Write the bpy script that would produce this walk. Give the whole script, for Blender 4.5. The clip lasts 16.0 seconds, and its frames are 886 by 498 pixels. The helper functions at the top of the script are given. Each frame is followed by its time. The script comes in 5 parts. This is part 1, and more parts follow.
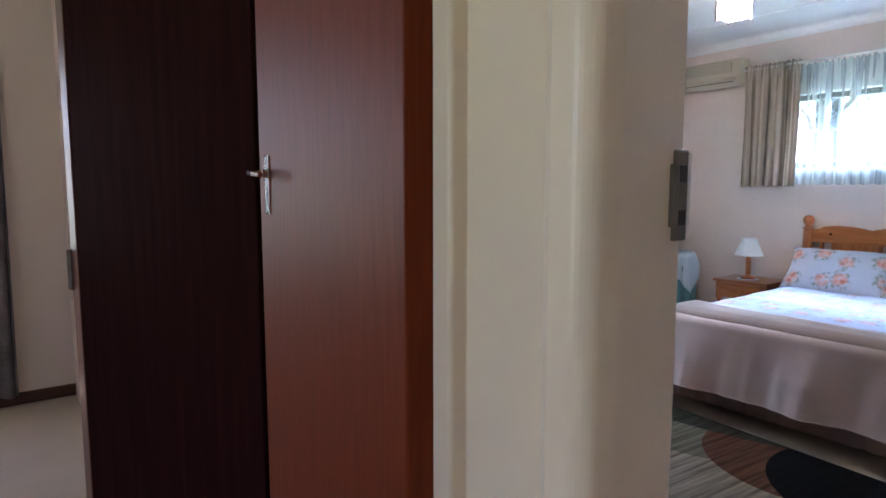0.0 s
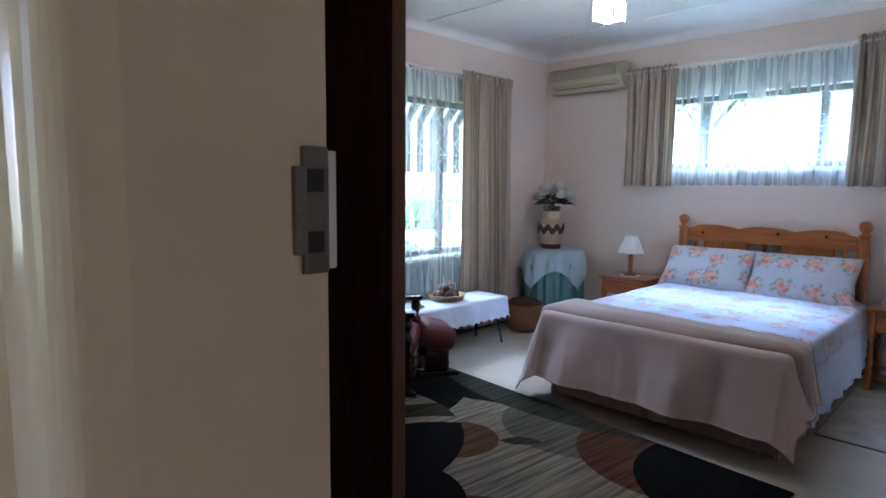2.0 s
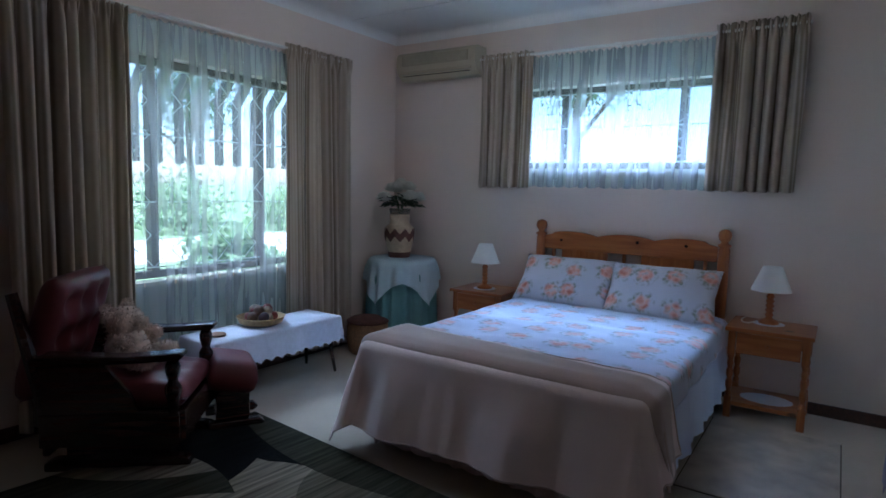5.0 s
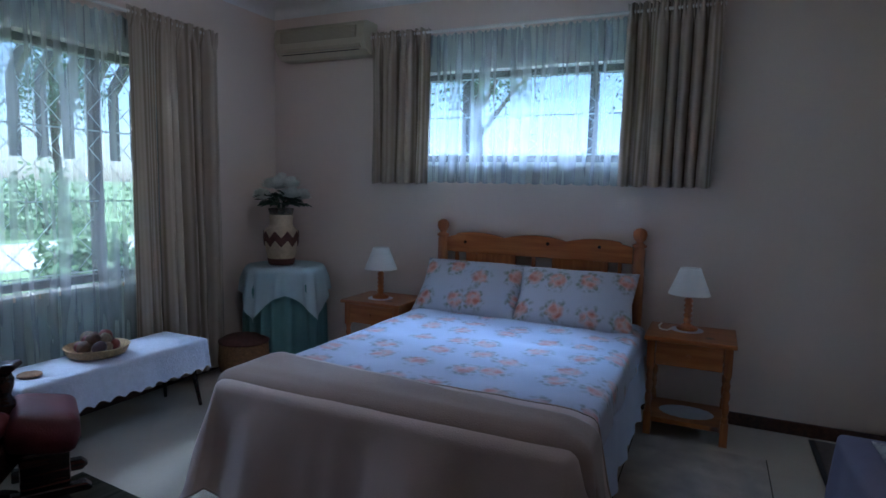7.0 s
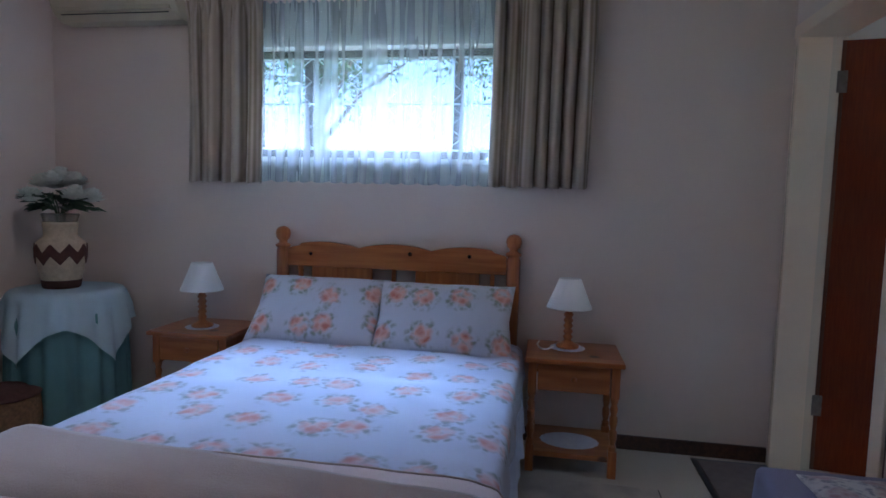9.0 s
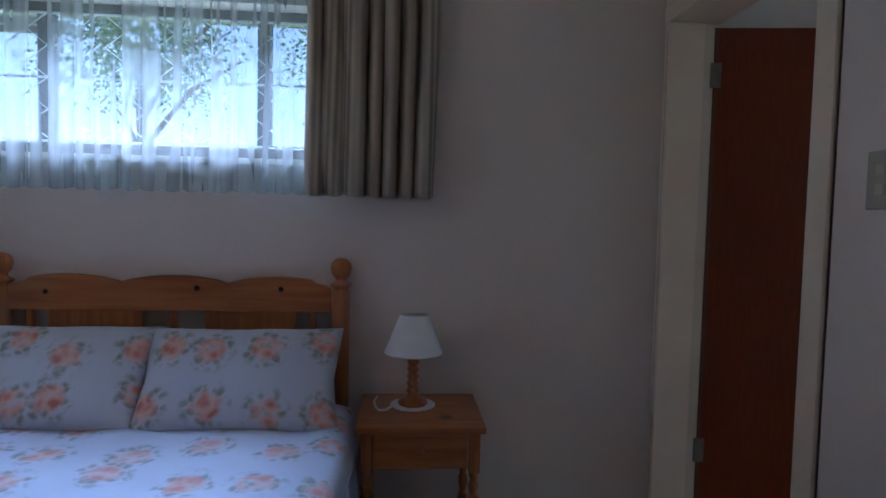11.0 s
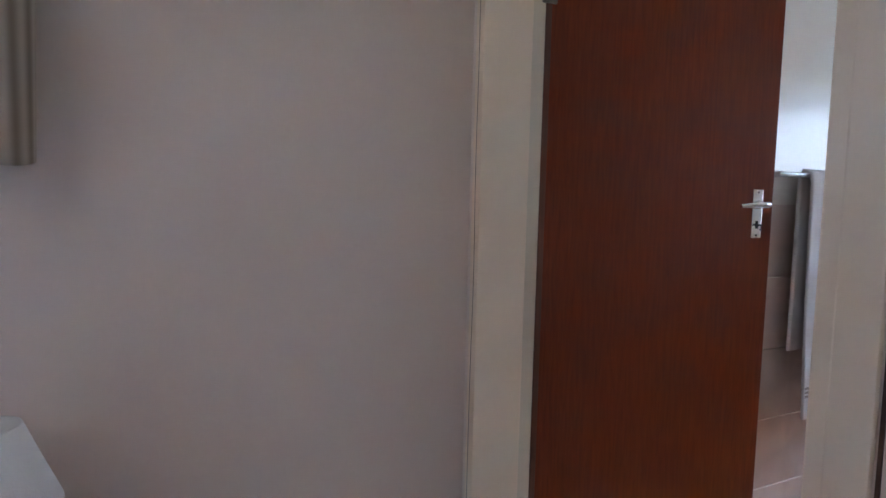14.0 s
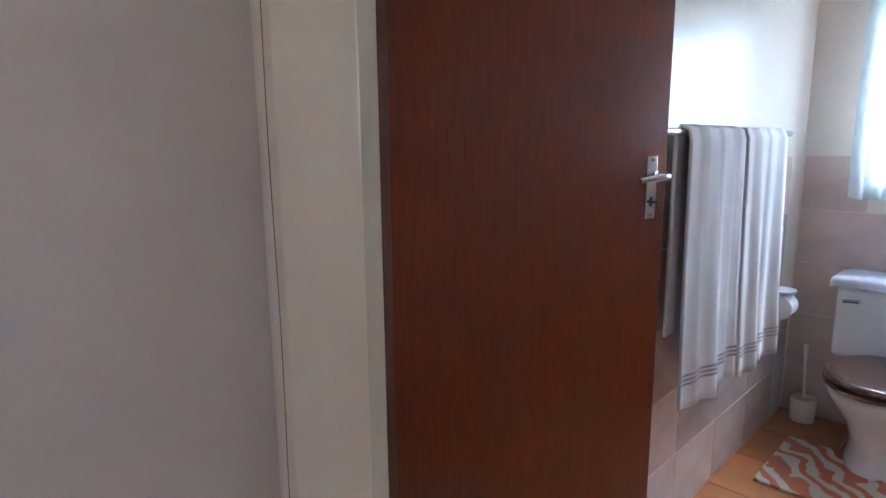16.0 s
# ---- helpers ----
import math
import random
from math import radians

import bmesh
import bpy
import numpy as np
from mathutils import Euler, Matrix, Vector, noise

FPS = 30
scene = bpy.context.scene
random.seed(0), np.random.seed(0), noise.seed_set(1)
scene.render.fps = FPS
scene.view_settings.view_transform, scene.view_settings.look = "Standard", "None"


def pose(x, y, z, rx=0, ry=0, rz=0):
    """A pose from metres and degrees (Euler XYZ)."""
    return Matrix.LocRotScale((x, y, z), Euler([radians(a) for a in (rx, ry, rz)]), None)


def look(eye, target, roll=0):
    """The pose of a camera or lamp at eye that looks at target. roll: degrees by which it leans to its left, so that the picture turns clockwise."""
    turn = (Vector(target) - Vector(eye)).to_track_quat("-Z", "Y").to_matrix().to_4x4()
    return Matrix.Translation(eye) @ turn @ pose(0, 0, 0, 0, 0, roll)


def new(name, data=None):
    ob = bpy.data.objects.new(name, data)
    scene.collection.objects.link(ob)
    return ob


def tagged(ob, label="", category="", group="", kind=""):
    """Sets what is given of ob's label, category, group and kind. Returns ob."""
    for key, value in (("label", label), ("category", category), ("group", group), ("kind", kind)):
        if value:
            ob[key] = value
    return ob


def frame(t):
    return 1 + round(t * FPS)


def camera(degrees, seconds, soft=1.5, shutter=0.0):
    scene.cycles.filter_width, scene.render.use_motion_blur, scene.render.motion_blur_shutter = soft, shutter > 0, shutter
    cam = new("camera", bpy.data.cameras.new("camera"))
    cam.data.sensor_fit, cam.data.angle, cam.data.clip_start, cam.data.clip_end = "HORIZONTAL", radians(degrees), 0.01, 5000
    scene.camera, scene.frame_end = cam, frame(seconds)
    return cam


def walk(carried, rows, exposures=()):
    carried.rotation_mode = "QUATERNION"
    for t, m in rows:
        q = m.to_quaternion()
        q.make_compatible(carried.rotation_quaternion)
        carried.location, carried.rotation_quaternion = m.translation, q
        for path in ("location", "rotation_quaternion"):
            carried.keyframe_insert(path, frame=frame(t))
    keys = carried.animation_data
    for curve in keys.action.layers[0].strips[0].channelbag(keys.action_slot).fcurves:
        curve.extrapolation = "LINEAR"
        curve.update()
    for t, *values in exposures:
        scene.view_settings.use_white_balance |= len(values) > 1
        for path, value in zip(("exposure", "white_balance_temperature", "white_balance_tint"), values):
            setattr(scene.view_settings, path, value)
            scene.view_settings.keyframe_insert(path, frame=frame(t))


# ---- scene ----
cam = camera(74.0, 16.0, soft=1.6)
# seconds, eye, target, roll
PATH = [
    (0, (0.323, 1.215, 1.318), (1.518, 2.806, 1.117), 0.0),
    (0.5, (0.368, 1.191, 1.318), (1.611, 2.744, 1.116), 0.0),
    (1, (0.418, 1.154, 1.318), (1.708, 2.669, 1.113), -0.0),
    (1.5, (0.456, 1.115, 1.32), (1.796, 2.586, 1.114), 0.0),
    (2, (0.583, 1.190, 1.328), (1.996, 2.589, 1.116), 0.5),
    (2.5, (0.698, 1.252, 1.322), (2.175, 2.585, 1.114), 0.7),
    (3, (0.830, 1.278, 1.314), (2.357, 2.553, 1.111), 1.0),
    (3.5, (1.011, 1.277, 1.316), (2.569, 2.515, 1.111), 1.1),
    (4, (1.165, 1.293, 1.317), (2.747, 2.5, 1.114), 1.3),
    (6.5, (1.854, 1.533, 1.344), (3.624, 2.439, 1.129), 1.3),
    (7, (1.967, 1.587, 1.325), (3.773, 2.419, 1.116), 1.3),
    (7.5, (2.113, 1.656, 1.291), (3.954, 2.415, 1.1), 1.5),
    (8, (2.241, 1.739, 1.29), (4.127, 2.381, 1.104), 1.5),
    (8.5, (2.348, 1.783, 1.287), (4.278, 2.274, 1.107), 1.3),
    (9, (2.524, 1.829, 1.265), (4.489, 2.165, 1.108), 1.6),
    (11.5, (3.449, 1.673, 1.293), (5.429, 1.439, 1.137), 1.4),
    (12, (3.627, 1.567, 1.354), (5.59, 1.251, 1.139), 1.6),
    (12.5, (3.776, 1.523, 1.311), (5.722, 1.097, 1.137), 1.3),
    (13, (4.005, 1.500, 1.304), (5.922, 0.929, 1.160), 1.1),
    (13.5, (4.113, 1.487, 1.302), (5.976, 0.779, 1.142), 1.0),
    (14.5, (4.507, 1.346, 1.314), (6.189, 0.282, 1.128), 1.2),
    (15, (4.637, 1.242, 1.358), (6.252, 0.091, 1.099), 0.4),
    (15.5, (4.705, 1.16, 1.329), (6.276, -0.055, 1.093), 0.6),
    (16, (4.838, 1.11, 1.399), (6.232, -0.279, 1.045), -0.5),
]
EXPOSURES = [(0.0, 2.80, 5780, 26), (2.0, 2.45, 5620, 24), (3.0, 2.2, 5480, 22), (4.0, 1.94, 5430, 21), (6.5, 0.90, 5280, 21), (8.0, 1.22, 5330, 24), (9.0, 1.42, 5480, 28), (11.5, 0.90, 5760, 27), (12.5, 1.40, 6060, 29), (13.5, 2.0, 6120, 31), (14.5, 2.38, 6000, 31), (16.0, 2.45, 5980, 31)]
walk(cam, [(t, look(eye, target, roll)) for t, eye, target, roll in PATH], EXPOSURES)

# ---- light ----
world = bpy.data.worlds.new("sky")
scene.world = world
world.use_nodes = True
wn = world.node_tree
sky = wn.nodes.new("ShaderNodeTexSky")
sky.sky_type = "NISHITA"
sky.sun_disc = False
sky.sun_elevation = radians(72)
sky.sun_rotation = radians(25)
wn.nodes["Background"].inputs["Strength"].default_value = 0.15
wn.links.new(sky.outputs[0], wn.nodes["Background"].inputs[0])
sun = new("sun", bpy.data.lights.new("sun", "SUN"))
sun.data.energy, sun.data.angle, sun.data.color = 5.0, radians(0.5), (1.0, 0.95, 0.87)
sun.matrix_world = look((4.0 + 2 * math.sin(radians(25)), 2 * math.cos(radians(25)), 6.15), (4.0, 0.0, 0.0))


def area(name, eye, target, w, h, power, color):
    ob = new(name, bpy.data.lights.new(name, "AREA"))
    ob.data.shape, ob.data.size, ob.data.size_y, ob.data.energy, ob.data.color = "RECTANGLE", w, h, power, color
    ob.matrix_world = look(eye, target)
    return ob


LAMPGLOW = 12.0
SKYTINT = (0.84, 0.91, 1.0)
area("sky_light_garden_window", (3.86, 6.1, 3.35), (3.7, 4.0, 0.9), 2.6, 1.3, 118.0, SKYTINT)
area("sky_light_high_window", (6.75, 2.76, 3.35), (4.8, 2.7, 0.6), 2.2, 1.1, 205.0, (0.57, 0.75, 1.0))
area("sky_light_bathroom_window", (4.85, -3.6, 3.1), (5.2, -1.6, 0.9), 1.6, 1.0, 270.0, (0.86, 0.93, 1.0))
# added fill lamp, out of view, to brighten the passage and entry frame
area("passage_fill_light", (-1.70, 1.55, 1.5), (0.6, 1.6, 1.3), 0.75, 1.15, 0.15, (1.0, 0.96, 0.92))
area("sky_light_next_room_window", (-0.70, 5.66, 1.5), (-0.5, 2.0, 1.2), 0.78, 1.15, 1.6, (0.90, 0.94, 1.0))
# ---- materials ----
def mat(name, color, rough=0.6, vary=0.12, scale=8.0, bump=0.0, bscale=60.0, metal=0.0, sheen=0.0, stretch=None, coat=0.0):
    m = bpy.data.materials.new(name)
    m.use_nodes = True
    t = m.node_tree
    b = t.nodes["Principled BSDF"]
    b.inputs["Roughness"].default_value = rough
    b.inputs["Metallic"].default_value = metal
    b.inputs["Coat Weight"].default_value = coat
    b.inputs["Coat Roughness"].default_value = 0.12
    if sheen:
        b.inputs["Sheen Weight"].default_value = sheen
    tc = t.nodes.new("ShaderNodeTexCoord")
    mp = t.nodes.new("ShaderNodeMapping")
    mp.inputs["Scale"].default_value = stretch or (1, 1, 1)
    t.links.new(tc.outputs["Object"], mp.inputs[0])
    n1 = t.nodes.new("ShaderNodeTexNoise")
    n1.inputs["Scale"].default_value, n1.inputs["Detail"].default_value = scale, 6
    n2 = t.nodes.new("ShaderNodeTexNoise")
    n2.inputs["Scale"].default_value, n2.inputs["Detail"].default_value = bscale, 4
    for n in (n1, n2):
        t.links.new(mp.outputs[0], n.inputs["Vector"])
    mul = t.nodes.new("ShaderNodeMath")
    mul.operation = "MULTIPLY_ADD"
    mul.inputs[1].default_value = 0.35
    t.links.new(n2.outputs["Fac"], mul.inputs[0])
    t.links.new(n1.outputs["Fac"], mul.inputs[2])
    r = t.nodes.new("ShaderNodeMapRange")
    r.inputs["From Min"].default_value, r.inputs["From Max"].default_value = 0.4, 0.95
    r.inputs["To Min"].default_value, r.inputs["To Max"].default_value = 1 - vary, 1 + vary
    t.links.new(mul.outputs[0], r.inputs[0])
    mx = t.nodes.new("ShaderNodeMix")
    mx.data_type, mx.blend_type = "RGBA", "MULTIPLY"
    mx.inputs["Factor"].default_value = 1
    mx.inputs["A"].default_value = (*color, 1)
    t.links.new(r.outputs[0], mx.inputs["B"])
    t.links.new(mx.outputs["Result"], b.inputs["Base Color"])
    if bump:
        bp = t.nodes.new("ShaderNodeBump")
        bp.inputs["Strength"].default_value, bp.inputs["Distance"].default_value = bump, 0.004
        t.links.new(n2.outputs["Fac"], bp.inputs["Height"])
        t.links.new(bp.outputs[0], b.inputs["Normal"])
    return m


def wood(name, dark, light, rough=0.35, grain="z", knots=0.0, coat=0.3, ring=14.0):
    """Streaked timber: long stretched noise along the grain, with fine pores."""
    m = mat(name, light, rough, 0.05, 3, coat=coat)
    t = m.node_tree
    b = t.nodes["Principled BSDF"]
    tc = t.nodes.new("ShaderNodeTexCoord")
    mp = t.nodes.new("ShaderNodeMapping")
    mp.inputs["Scale"].default_value = {"x": (0.6, 9, 9), "y": (9, 0.6, 9), "z": (9, 9, 0.6)}[grain]
    t.links.new(tc.outputs["Object"], mp.inputs[0])
    n = t.nodes.new("ShaderNodeTexNoise")
    n.inputs["Scale"].default_value, n.inputs["Detail"].default_value, n.inputs["Distortion"].default_value = ring / 3, 8, 0.6
    t.links.new(mp.outputs[0], n.inputs["Vector"])
    cr = t.nodes.new("ShaderNodeValToRGB")
    cr.color_ramp.elements[0].position, cr.color_ramp.elements[0].color = 0.36, (*dark, 1)
    cr.color_ramp.elements[1].position, cr.color_ramp.elements[1].color = 0.66, (*light, 1)
    t.links.new(n.outputs["Fac"], cr.inputs[0])
    last = cr.outputs[0]
    if knots:
        v = t.nodes.new("ShaderNodeTexVoronoi")
        v.inputs["Scale"].default_value = knots
        t.links.new(tc.outputs["Object"], v.inputs["Vector"])
        k = t.nodes.new("ShaderNodeMapRange")
        k.inputs["From Min"].default_value, k.inputs["From Max"].default_value = 0.10, 0.17
        k.inputs["To Min"].default_value, k.inputs["To Max"].default_value = 0.25, 1.0
        t.links.new(v.outputs["Distance"], k.inputs[0])
        mx = t.nodes.new("ShaderNodeMix")
        mx.data_type, mx.blend_type = "RGBA", "MULTIPLY"
        mx.inputs["Factor"].default_value = 1
        t.links.new(last, mx.inputs["A"])
        t.links.new(k.outputs[0], mx.inputs["B"])
        last = mx.outputs["Result"]
    t.links.new(last, b.inputs["Base Color"])
    bp = t.nodes.new("ShaderNodeBump")
    bp.inputs["Strength"].default_value, bp.inputs["Distance"].default_value = 0.035, 0.002
    t.links.new(n.outputs["Fac"], bp.inputs["Height"])
    t.links.new(bp.outputs[0], b.inputs["Normal"])
    return m


def floral(name, ground, petal, petal2, leaf, size=0.22, amount=0.42):
    """Printed cloth: clusters of flowers with leaves round them, on a plain ground."""
    m = mat(name, ground, 0.85, 0.04, 5, bump=0.25, bscale=260, sheen=0.2)
    t = m.node_tree
    b = t.nodes["Principled BSDF"]
    base = b.inputs["Base Color"].links[0].from_socket
    tc = t.nodes.new("ShaderNodeTexCoord")
    place = tc.outputs["UV"]
    wob = t.nodes.new("ShaderNodeTexNoise")
    wob.inputs["Scale"].default_value, wob.inputs["Detail"].default_value = 20 / (size / 0.22), 3
    t.links.new(place, wob.inputs["Vector"])
    off = t.nodes.new("ShaderNodeVectorMath")
    off.operation = "MULTIPLY_ADD"
    off.inputs[1].default_value = (size * 0.22,) * 3
    t.links.new(wob.outputs["Color"], off.inputs[0])
    t.links.new(place, off.inputs[2])
    v = t.nodes.new("ShaderNodeTexVoronoi")
    v.voronoi_dimensions = "2D"
    v.inputs["Scale"].default_value, v.inputs["Randomness"].default_value = 1 / size, 0.5
    t.links.new(off.outputs[0], v.inputs["Vector"])
    fine = t.nodes.new("ShaderNodeTexVoronoi")
    fine.inputs["Scale"].default_value = 4.2 / size
    t.links.new(off.outputs[0], fine.inputs["Vector"])

    def step(sock, a, c):
        r = t.nodes.new("ShaderNodeMapRange")
        r.inputs["From Min"].default_value, r.inputs["From Max"].default_value = a, c
        r.inputs["To Min"].default_value, r.inputs["To Max"].default_value = 1, 0
        t.links.new(sock, r.inputs[0])
        return r.outputs[0]

    def mix(fac, a, c, mode="MIX"):
        x = t.nodes.new("ShaderNodeMix")
        x.data_type, x.blend_type = "RGBA", mode
        t.links.new(fac, x.inputs["Factor"])
        for key, s in (("A", a), ("B", c)):
            if isinstance(s, tuple):
                x.inputs[key].default_value = (*s, 1)
            else:
                t.links.new(s, x.inputs[key])
        return x.outputs["Result"]

    def times(a, c):
        x = t.nodes.new("ShaderNodeMath")
        x.operation = "MULTIPLY"
        t.links.new(a, x.inputs[0])
        t.links.new(c, x.inputs[1])
        return x.outputs[0]

    tips = t.nodes.new("ShaderNodeTexVoronoi")
    tips.inputs["Scale"].default_value = 6.5 / size
    t.links.new(off.outputs[0], tips.inputs["Vector"])
    leafy = times(step(v.outputs["Distance"], amount - 0.03, amount + 0.09), step(tips.outputs["Distance"], 0.26, 0.62))
    col = mix(leafy, base, leaf)
    flower = times(step(v.outputs["Distance"], amount * 0.48, amount * 0.84), step(fine.outputs["Distance"], 0.55, 0.95))
    col = mix(flower, col, mix(step(fine.outputs["Distance"], 0.18, 0.6), petal2, petal))
    t.links.new(col, b.inputs["Base Color"])
    return m


def stripes(name, colors, period, axis="X", rough=0.8, see=0.0):
    """Woven stripes that run up and down, across the given object axis; see: how much daylight shines through the weave."""
    m = mat(name, colors[0], rough, 0.06, 6, bump=0.3, bscale=220)
    t = m.node_tree
    b = t.nodes["Principled BSDF"]
    uv = t.nodes.new("ShaderNodeUVMap")
    sp = t.nodes.new("ShaderNodeSeparateXYZ")
    t.links.new(uv.outputs[0], sp.inputs[0])
    mo = t.nodes.new("ShaderNodeMath")
    mo.operation = "PINGPONG"
    mo.inputs[1].default_value = period
    t.links.new(sp.outputs["X"], mo.inputs[0])
    dv = t.nodes.new("ShaderNodeMath")
    dv.operation = "DIVIDE"
    dv.inputs[1].default_value = period
    t.links.new(mo.outputs[0], dv.inputs[0])
    cr = t.nodes.new("ShaderNodeValToRGB")
    cr.color_ramp.interpolation = "EASE"
    e = cr.color_ramp.elements
    e[0].color, e[1].color = (*colors[0], 1), (*colors[-1], 1)
    for n, c in enumerate(colors[1:-1]):
        e.new((n + 1) / (len(colors) - 1)).color = (*c, 1)
    t.links.new(dv.outputs[0], cr.inputs[0])
    t.links.new(cr.outputs[0], b.inputs["Base Color"])
    if see:
        tr = t.nodes.new("ShaderNodeBsdfTranslucent")
        t.links.new(cr.outputs[0], tr.inputs[0])
        ms = t.nodes.new("ShaderNodeMixShader")
        ms.inputs[0].default_value = see
        t.links.new(b.outputs[0], ms.inputs[1])
        t.links.new(tr.outputs[0], ms.inputs[2])
        t.links.new(ms.outputs[0], t.nodes["Material Output"].inputs[0])
    return m


def sheer(name, clear=0.55, color=(0.97, 0.97, 0.97), streak=0.05):
    """Voile: thin cloth that lets most light straight through, denser where its gathers double up."""
    m = bpy.data.materials.new(name)
    m.use_nodes = True
    t = m.node_tree
    t.nodes.remove(t.nodes["Principled BSDF"])
    tr, tl, df = (t.nodes.new("ShaderNodeBsdf" + k) for k in ("Transparent", "Translucent", "Diffuse"))
    tr.inputs[0].default_value = (0.76, 0.945, 1.0, 1)
    tl.inputs[0].default_value, df.inputs[0].default_value = (0.82, 0.96, 0.98, 1), (*color, 1)
    a, b = t.nodes.new("ShaderNodeMixShader"), t.nodes.new("ShaderNodeMixShader")
    a.inputs[0].default_value = 0.5
    t.links.new(tl.outputs[0], a.inputs[1])
    t.links.new(df.outputs[0], a.inputs[2])
    uv = t.nodes.new("ShaderNodeUVMap")
    mp = t.nodes.new("ShaderNodeMapping")
    mp.inputs["Scale"].default_value = (1.0, 0.07, 1.0)
    t.links.new(uv.outputs[0], mp.inputs[0])
    n = t.nodes.new("ShaderNodeTexNoise")
    n.inputs["Scale"].default_value, n.inputs["Detail"].default_value = 13, 2
    t.links.new(mp.outputs[0], n.inputs["Vector"])
    r = t.nodes.new("ShaderNodeMapRange")
    r.inputs["From Min"].default_value, r.inputs["From Max"].default_value = 0.35, 0.65
    r.inputs["To Min"].default_value, r.inputs["To Max"].default_value = clear - streak, clear + streak * 0.7
    t.links.new(n.outputs["Fac"], r.inputs[0])
    t.links.new(r.outputs[0], b.inputs[0])
    t.links.new(a.outputs[0], b.inputs[1])
    t.links.new(tr.outputs[0], b.inputs[2])
    t.links.new(b.outputs[0], t.nodes["Material Output"].inputs[0])
    return m


def glass(name):
    m = bpy.data.materials.new(name)
    m.use_nodes = True
    b = m.node_tree.nodes["Principled BSDF"]
    b.inputs["Transmission Weight"].default_value, b.inputs["Roughness"].default_value, b.inputs["IOR"].default_value = 1.0, 0.0, 1.05
    return m


def glow(name, color, strength):
    m = bpy.data.materials.new(name)
    m.use_nodes = True
    b = m.node_tree.nodes["Principled BSDF"]
    b.inputs["Emission Color"].default_value, b.inputs["Emission Strength"].default_value = (*color, 1), strength
    return m


WALL = mat("wall_paint", (0.75, 0.632, 0.55), 0.55, 0.03, 1.4, bump=0.12, bscale=90)
CEIL = mat("ceiling_paint", (0.80, 0.80, 0.78), 0.7, 0.03, 2, bump=0.08)
CARPET = mat("cream_carpet", (0.42, 0.34, 0.25), 0.95, 0.14, 3, bump=0.8, bscale=320, sheen=0.3)
CREAM = mat("cream_gloss_paint", (0.82, 0.67, 0.51), 0.28, 0.04, 3, bump=0.05, bscale=30)
# darker copy of CREAM: puts the shade of the recessed rebates into the colour
CREAM_SHADED = mat("shaded_cream_paint", (0.70, 0.60, 0.46), 0.35, 0.05, 3, bump=0.05)
MEMB = wood("meranti_veneer", (0.135, 0.021, 0.0045), (0.18, 0.030, 0.006), 0.30, "z", coat=0.0, ring=42)
MEMB.node_tree.nodes["Principled BSDF"].inputs["Specular IOR Level"].default_value = 0.28
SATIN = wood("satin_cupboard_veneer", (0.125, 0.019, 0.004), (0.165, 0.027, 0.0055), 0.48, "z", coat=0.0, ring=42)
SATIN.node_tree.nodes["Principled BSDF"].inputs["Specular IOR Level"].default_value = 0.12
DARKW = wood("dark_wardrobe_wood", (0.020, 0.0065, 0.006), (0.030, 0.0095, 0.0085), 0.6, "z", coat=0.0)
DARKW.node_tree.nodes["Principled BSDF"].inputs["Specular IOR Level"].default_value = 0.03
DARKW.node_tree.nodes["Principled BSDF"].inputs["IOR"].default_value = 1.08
DARKE = wood("wardrobe_edge_wood", (0.09, 0.028, 0.014), (0.15, 0.05, 0.025), 0.35, "z")
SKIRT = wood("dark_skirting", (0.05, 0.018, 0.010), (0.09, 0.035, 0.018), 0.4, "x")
PINE = wood("knotty_pine", (0.34, 0.10, 0.022), (0.47, 0.165, 0.042), 0.32, "y", knots=5.0)
PINEV = wood("pine_upright", (0.33, 0.095, 0.021), (0.46, 0.16, 0.042), 0.32, "z")
CHAIRW = wood("dark_stained_chair_wood", (0.022, 0.010, 0.007), (0.05, 0.02, 0.013), 0.25, "x", coat=0.5)
LEATH = mat("burgundy_leather", (0.13, 0.024, 0.028), 0.38, 0.25, 7, bump=0.35, bscale=120)
CHROME = mat("chrome", (0.75, 0.76, 0.78), 0.16, 0.04, 20, metal=1.0)
STEEL = mat("dull_steel", (0.22, 0.20, 0.185), 0.4, 0.2, 30, metal=1.0)
BLACK = mat("black_plastic", (0.015, 0.015, 0.016), 0.4, 0.1)
WHITEP = mat("white_plastic", (0.78, 0.76, 0.70), 0.4, 0.03)
IVORY = mat("ivory_plastic", (0.52, 0.46, 0.33), 0.45, 0.05, 5)
GRILLE = mat("grille_plastic", (0.32, 0.28, 0.20), 0.5, 0.05, 5)
FLORAL = floral("floral_bedding", (0.50, 0.52, 0.62), (0.56, 0.22, 0.18), (0.62, 0.40, 0.38), (0.25, 0.26, 0.26), 0.21, 0.35)
PILLOW = floral("floral_pillow_cloth", (0.56, 0.57, 0.63), (0.58, 0.18, 0.12), (0.76, 0.44, 0.36), (0.27, 0.29, 0.24), 0.20, 0.36)
SHEET = mat("white_blue_sheet", (0.60, 0.66, 0.80), 0.8, 0.05, 4, bump=0.2, bscale=150)
TAUPE = mat("taupe_coverlet", (0.70, 0.55, 0.50), 0.9, 0.07, 4, bump=0.3, bscale=200, sheen=0.3)
THROW = mat("taupe_throw", (0.42, 0.305, 0.25), 0.95, 0.08, 5, bump=0.5, bscale=180, sheen=0.4)
VALANCE = mat("dusty_pink_valance", (0.56, 0.41, 0.37), 0.9, 0.08, 6, bump=0.3, bscale=160)
SHADE = mat("lampshade_cloth", (0.80, 0.78, 0.74), 0.8, 0.03, 8, bump=0.2, bscale=240)
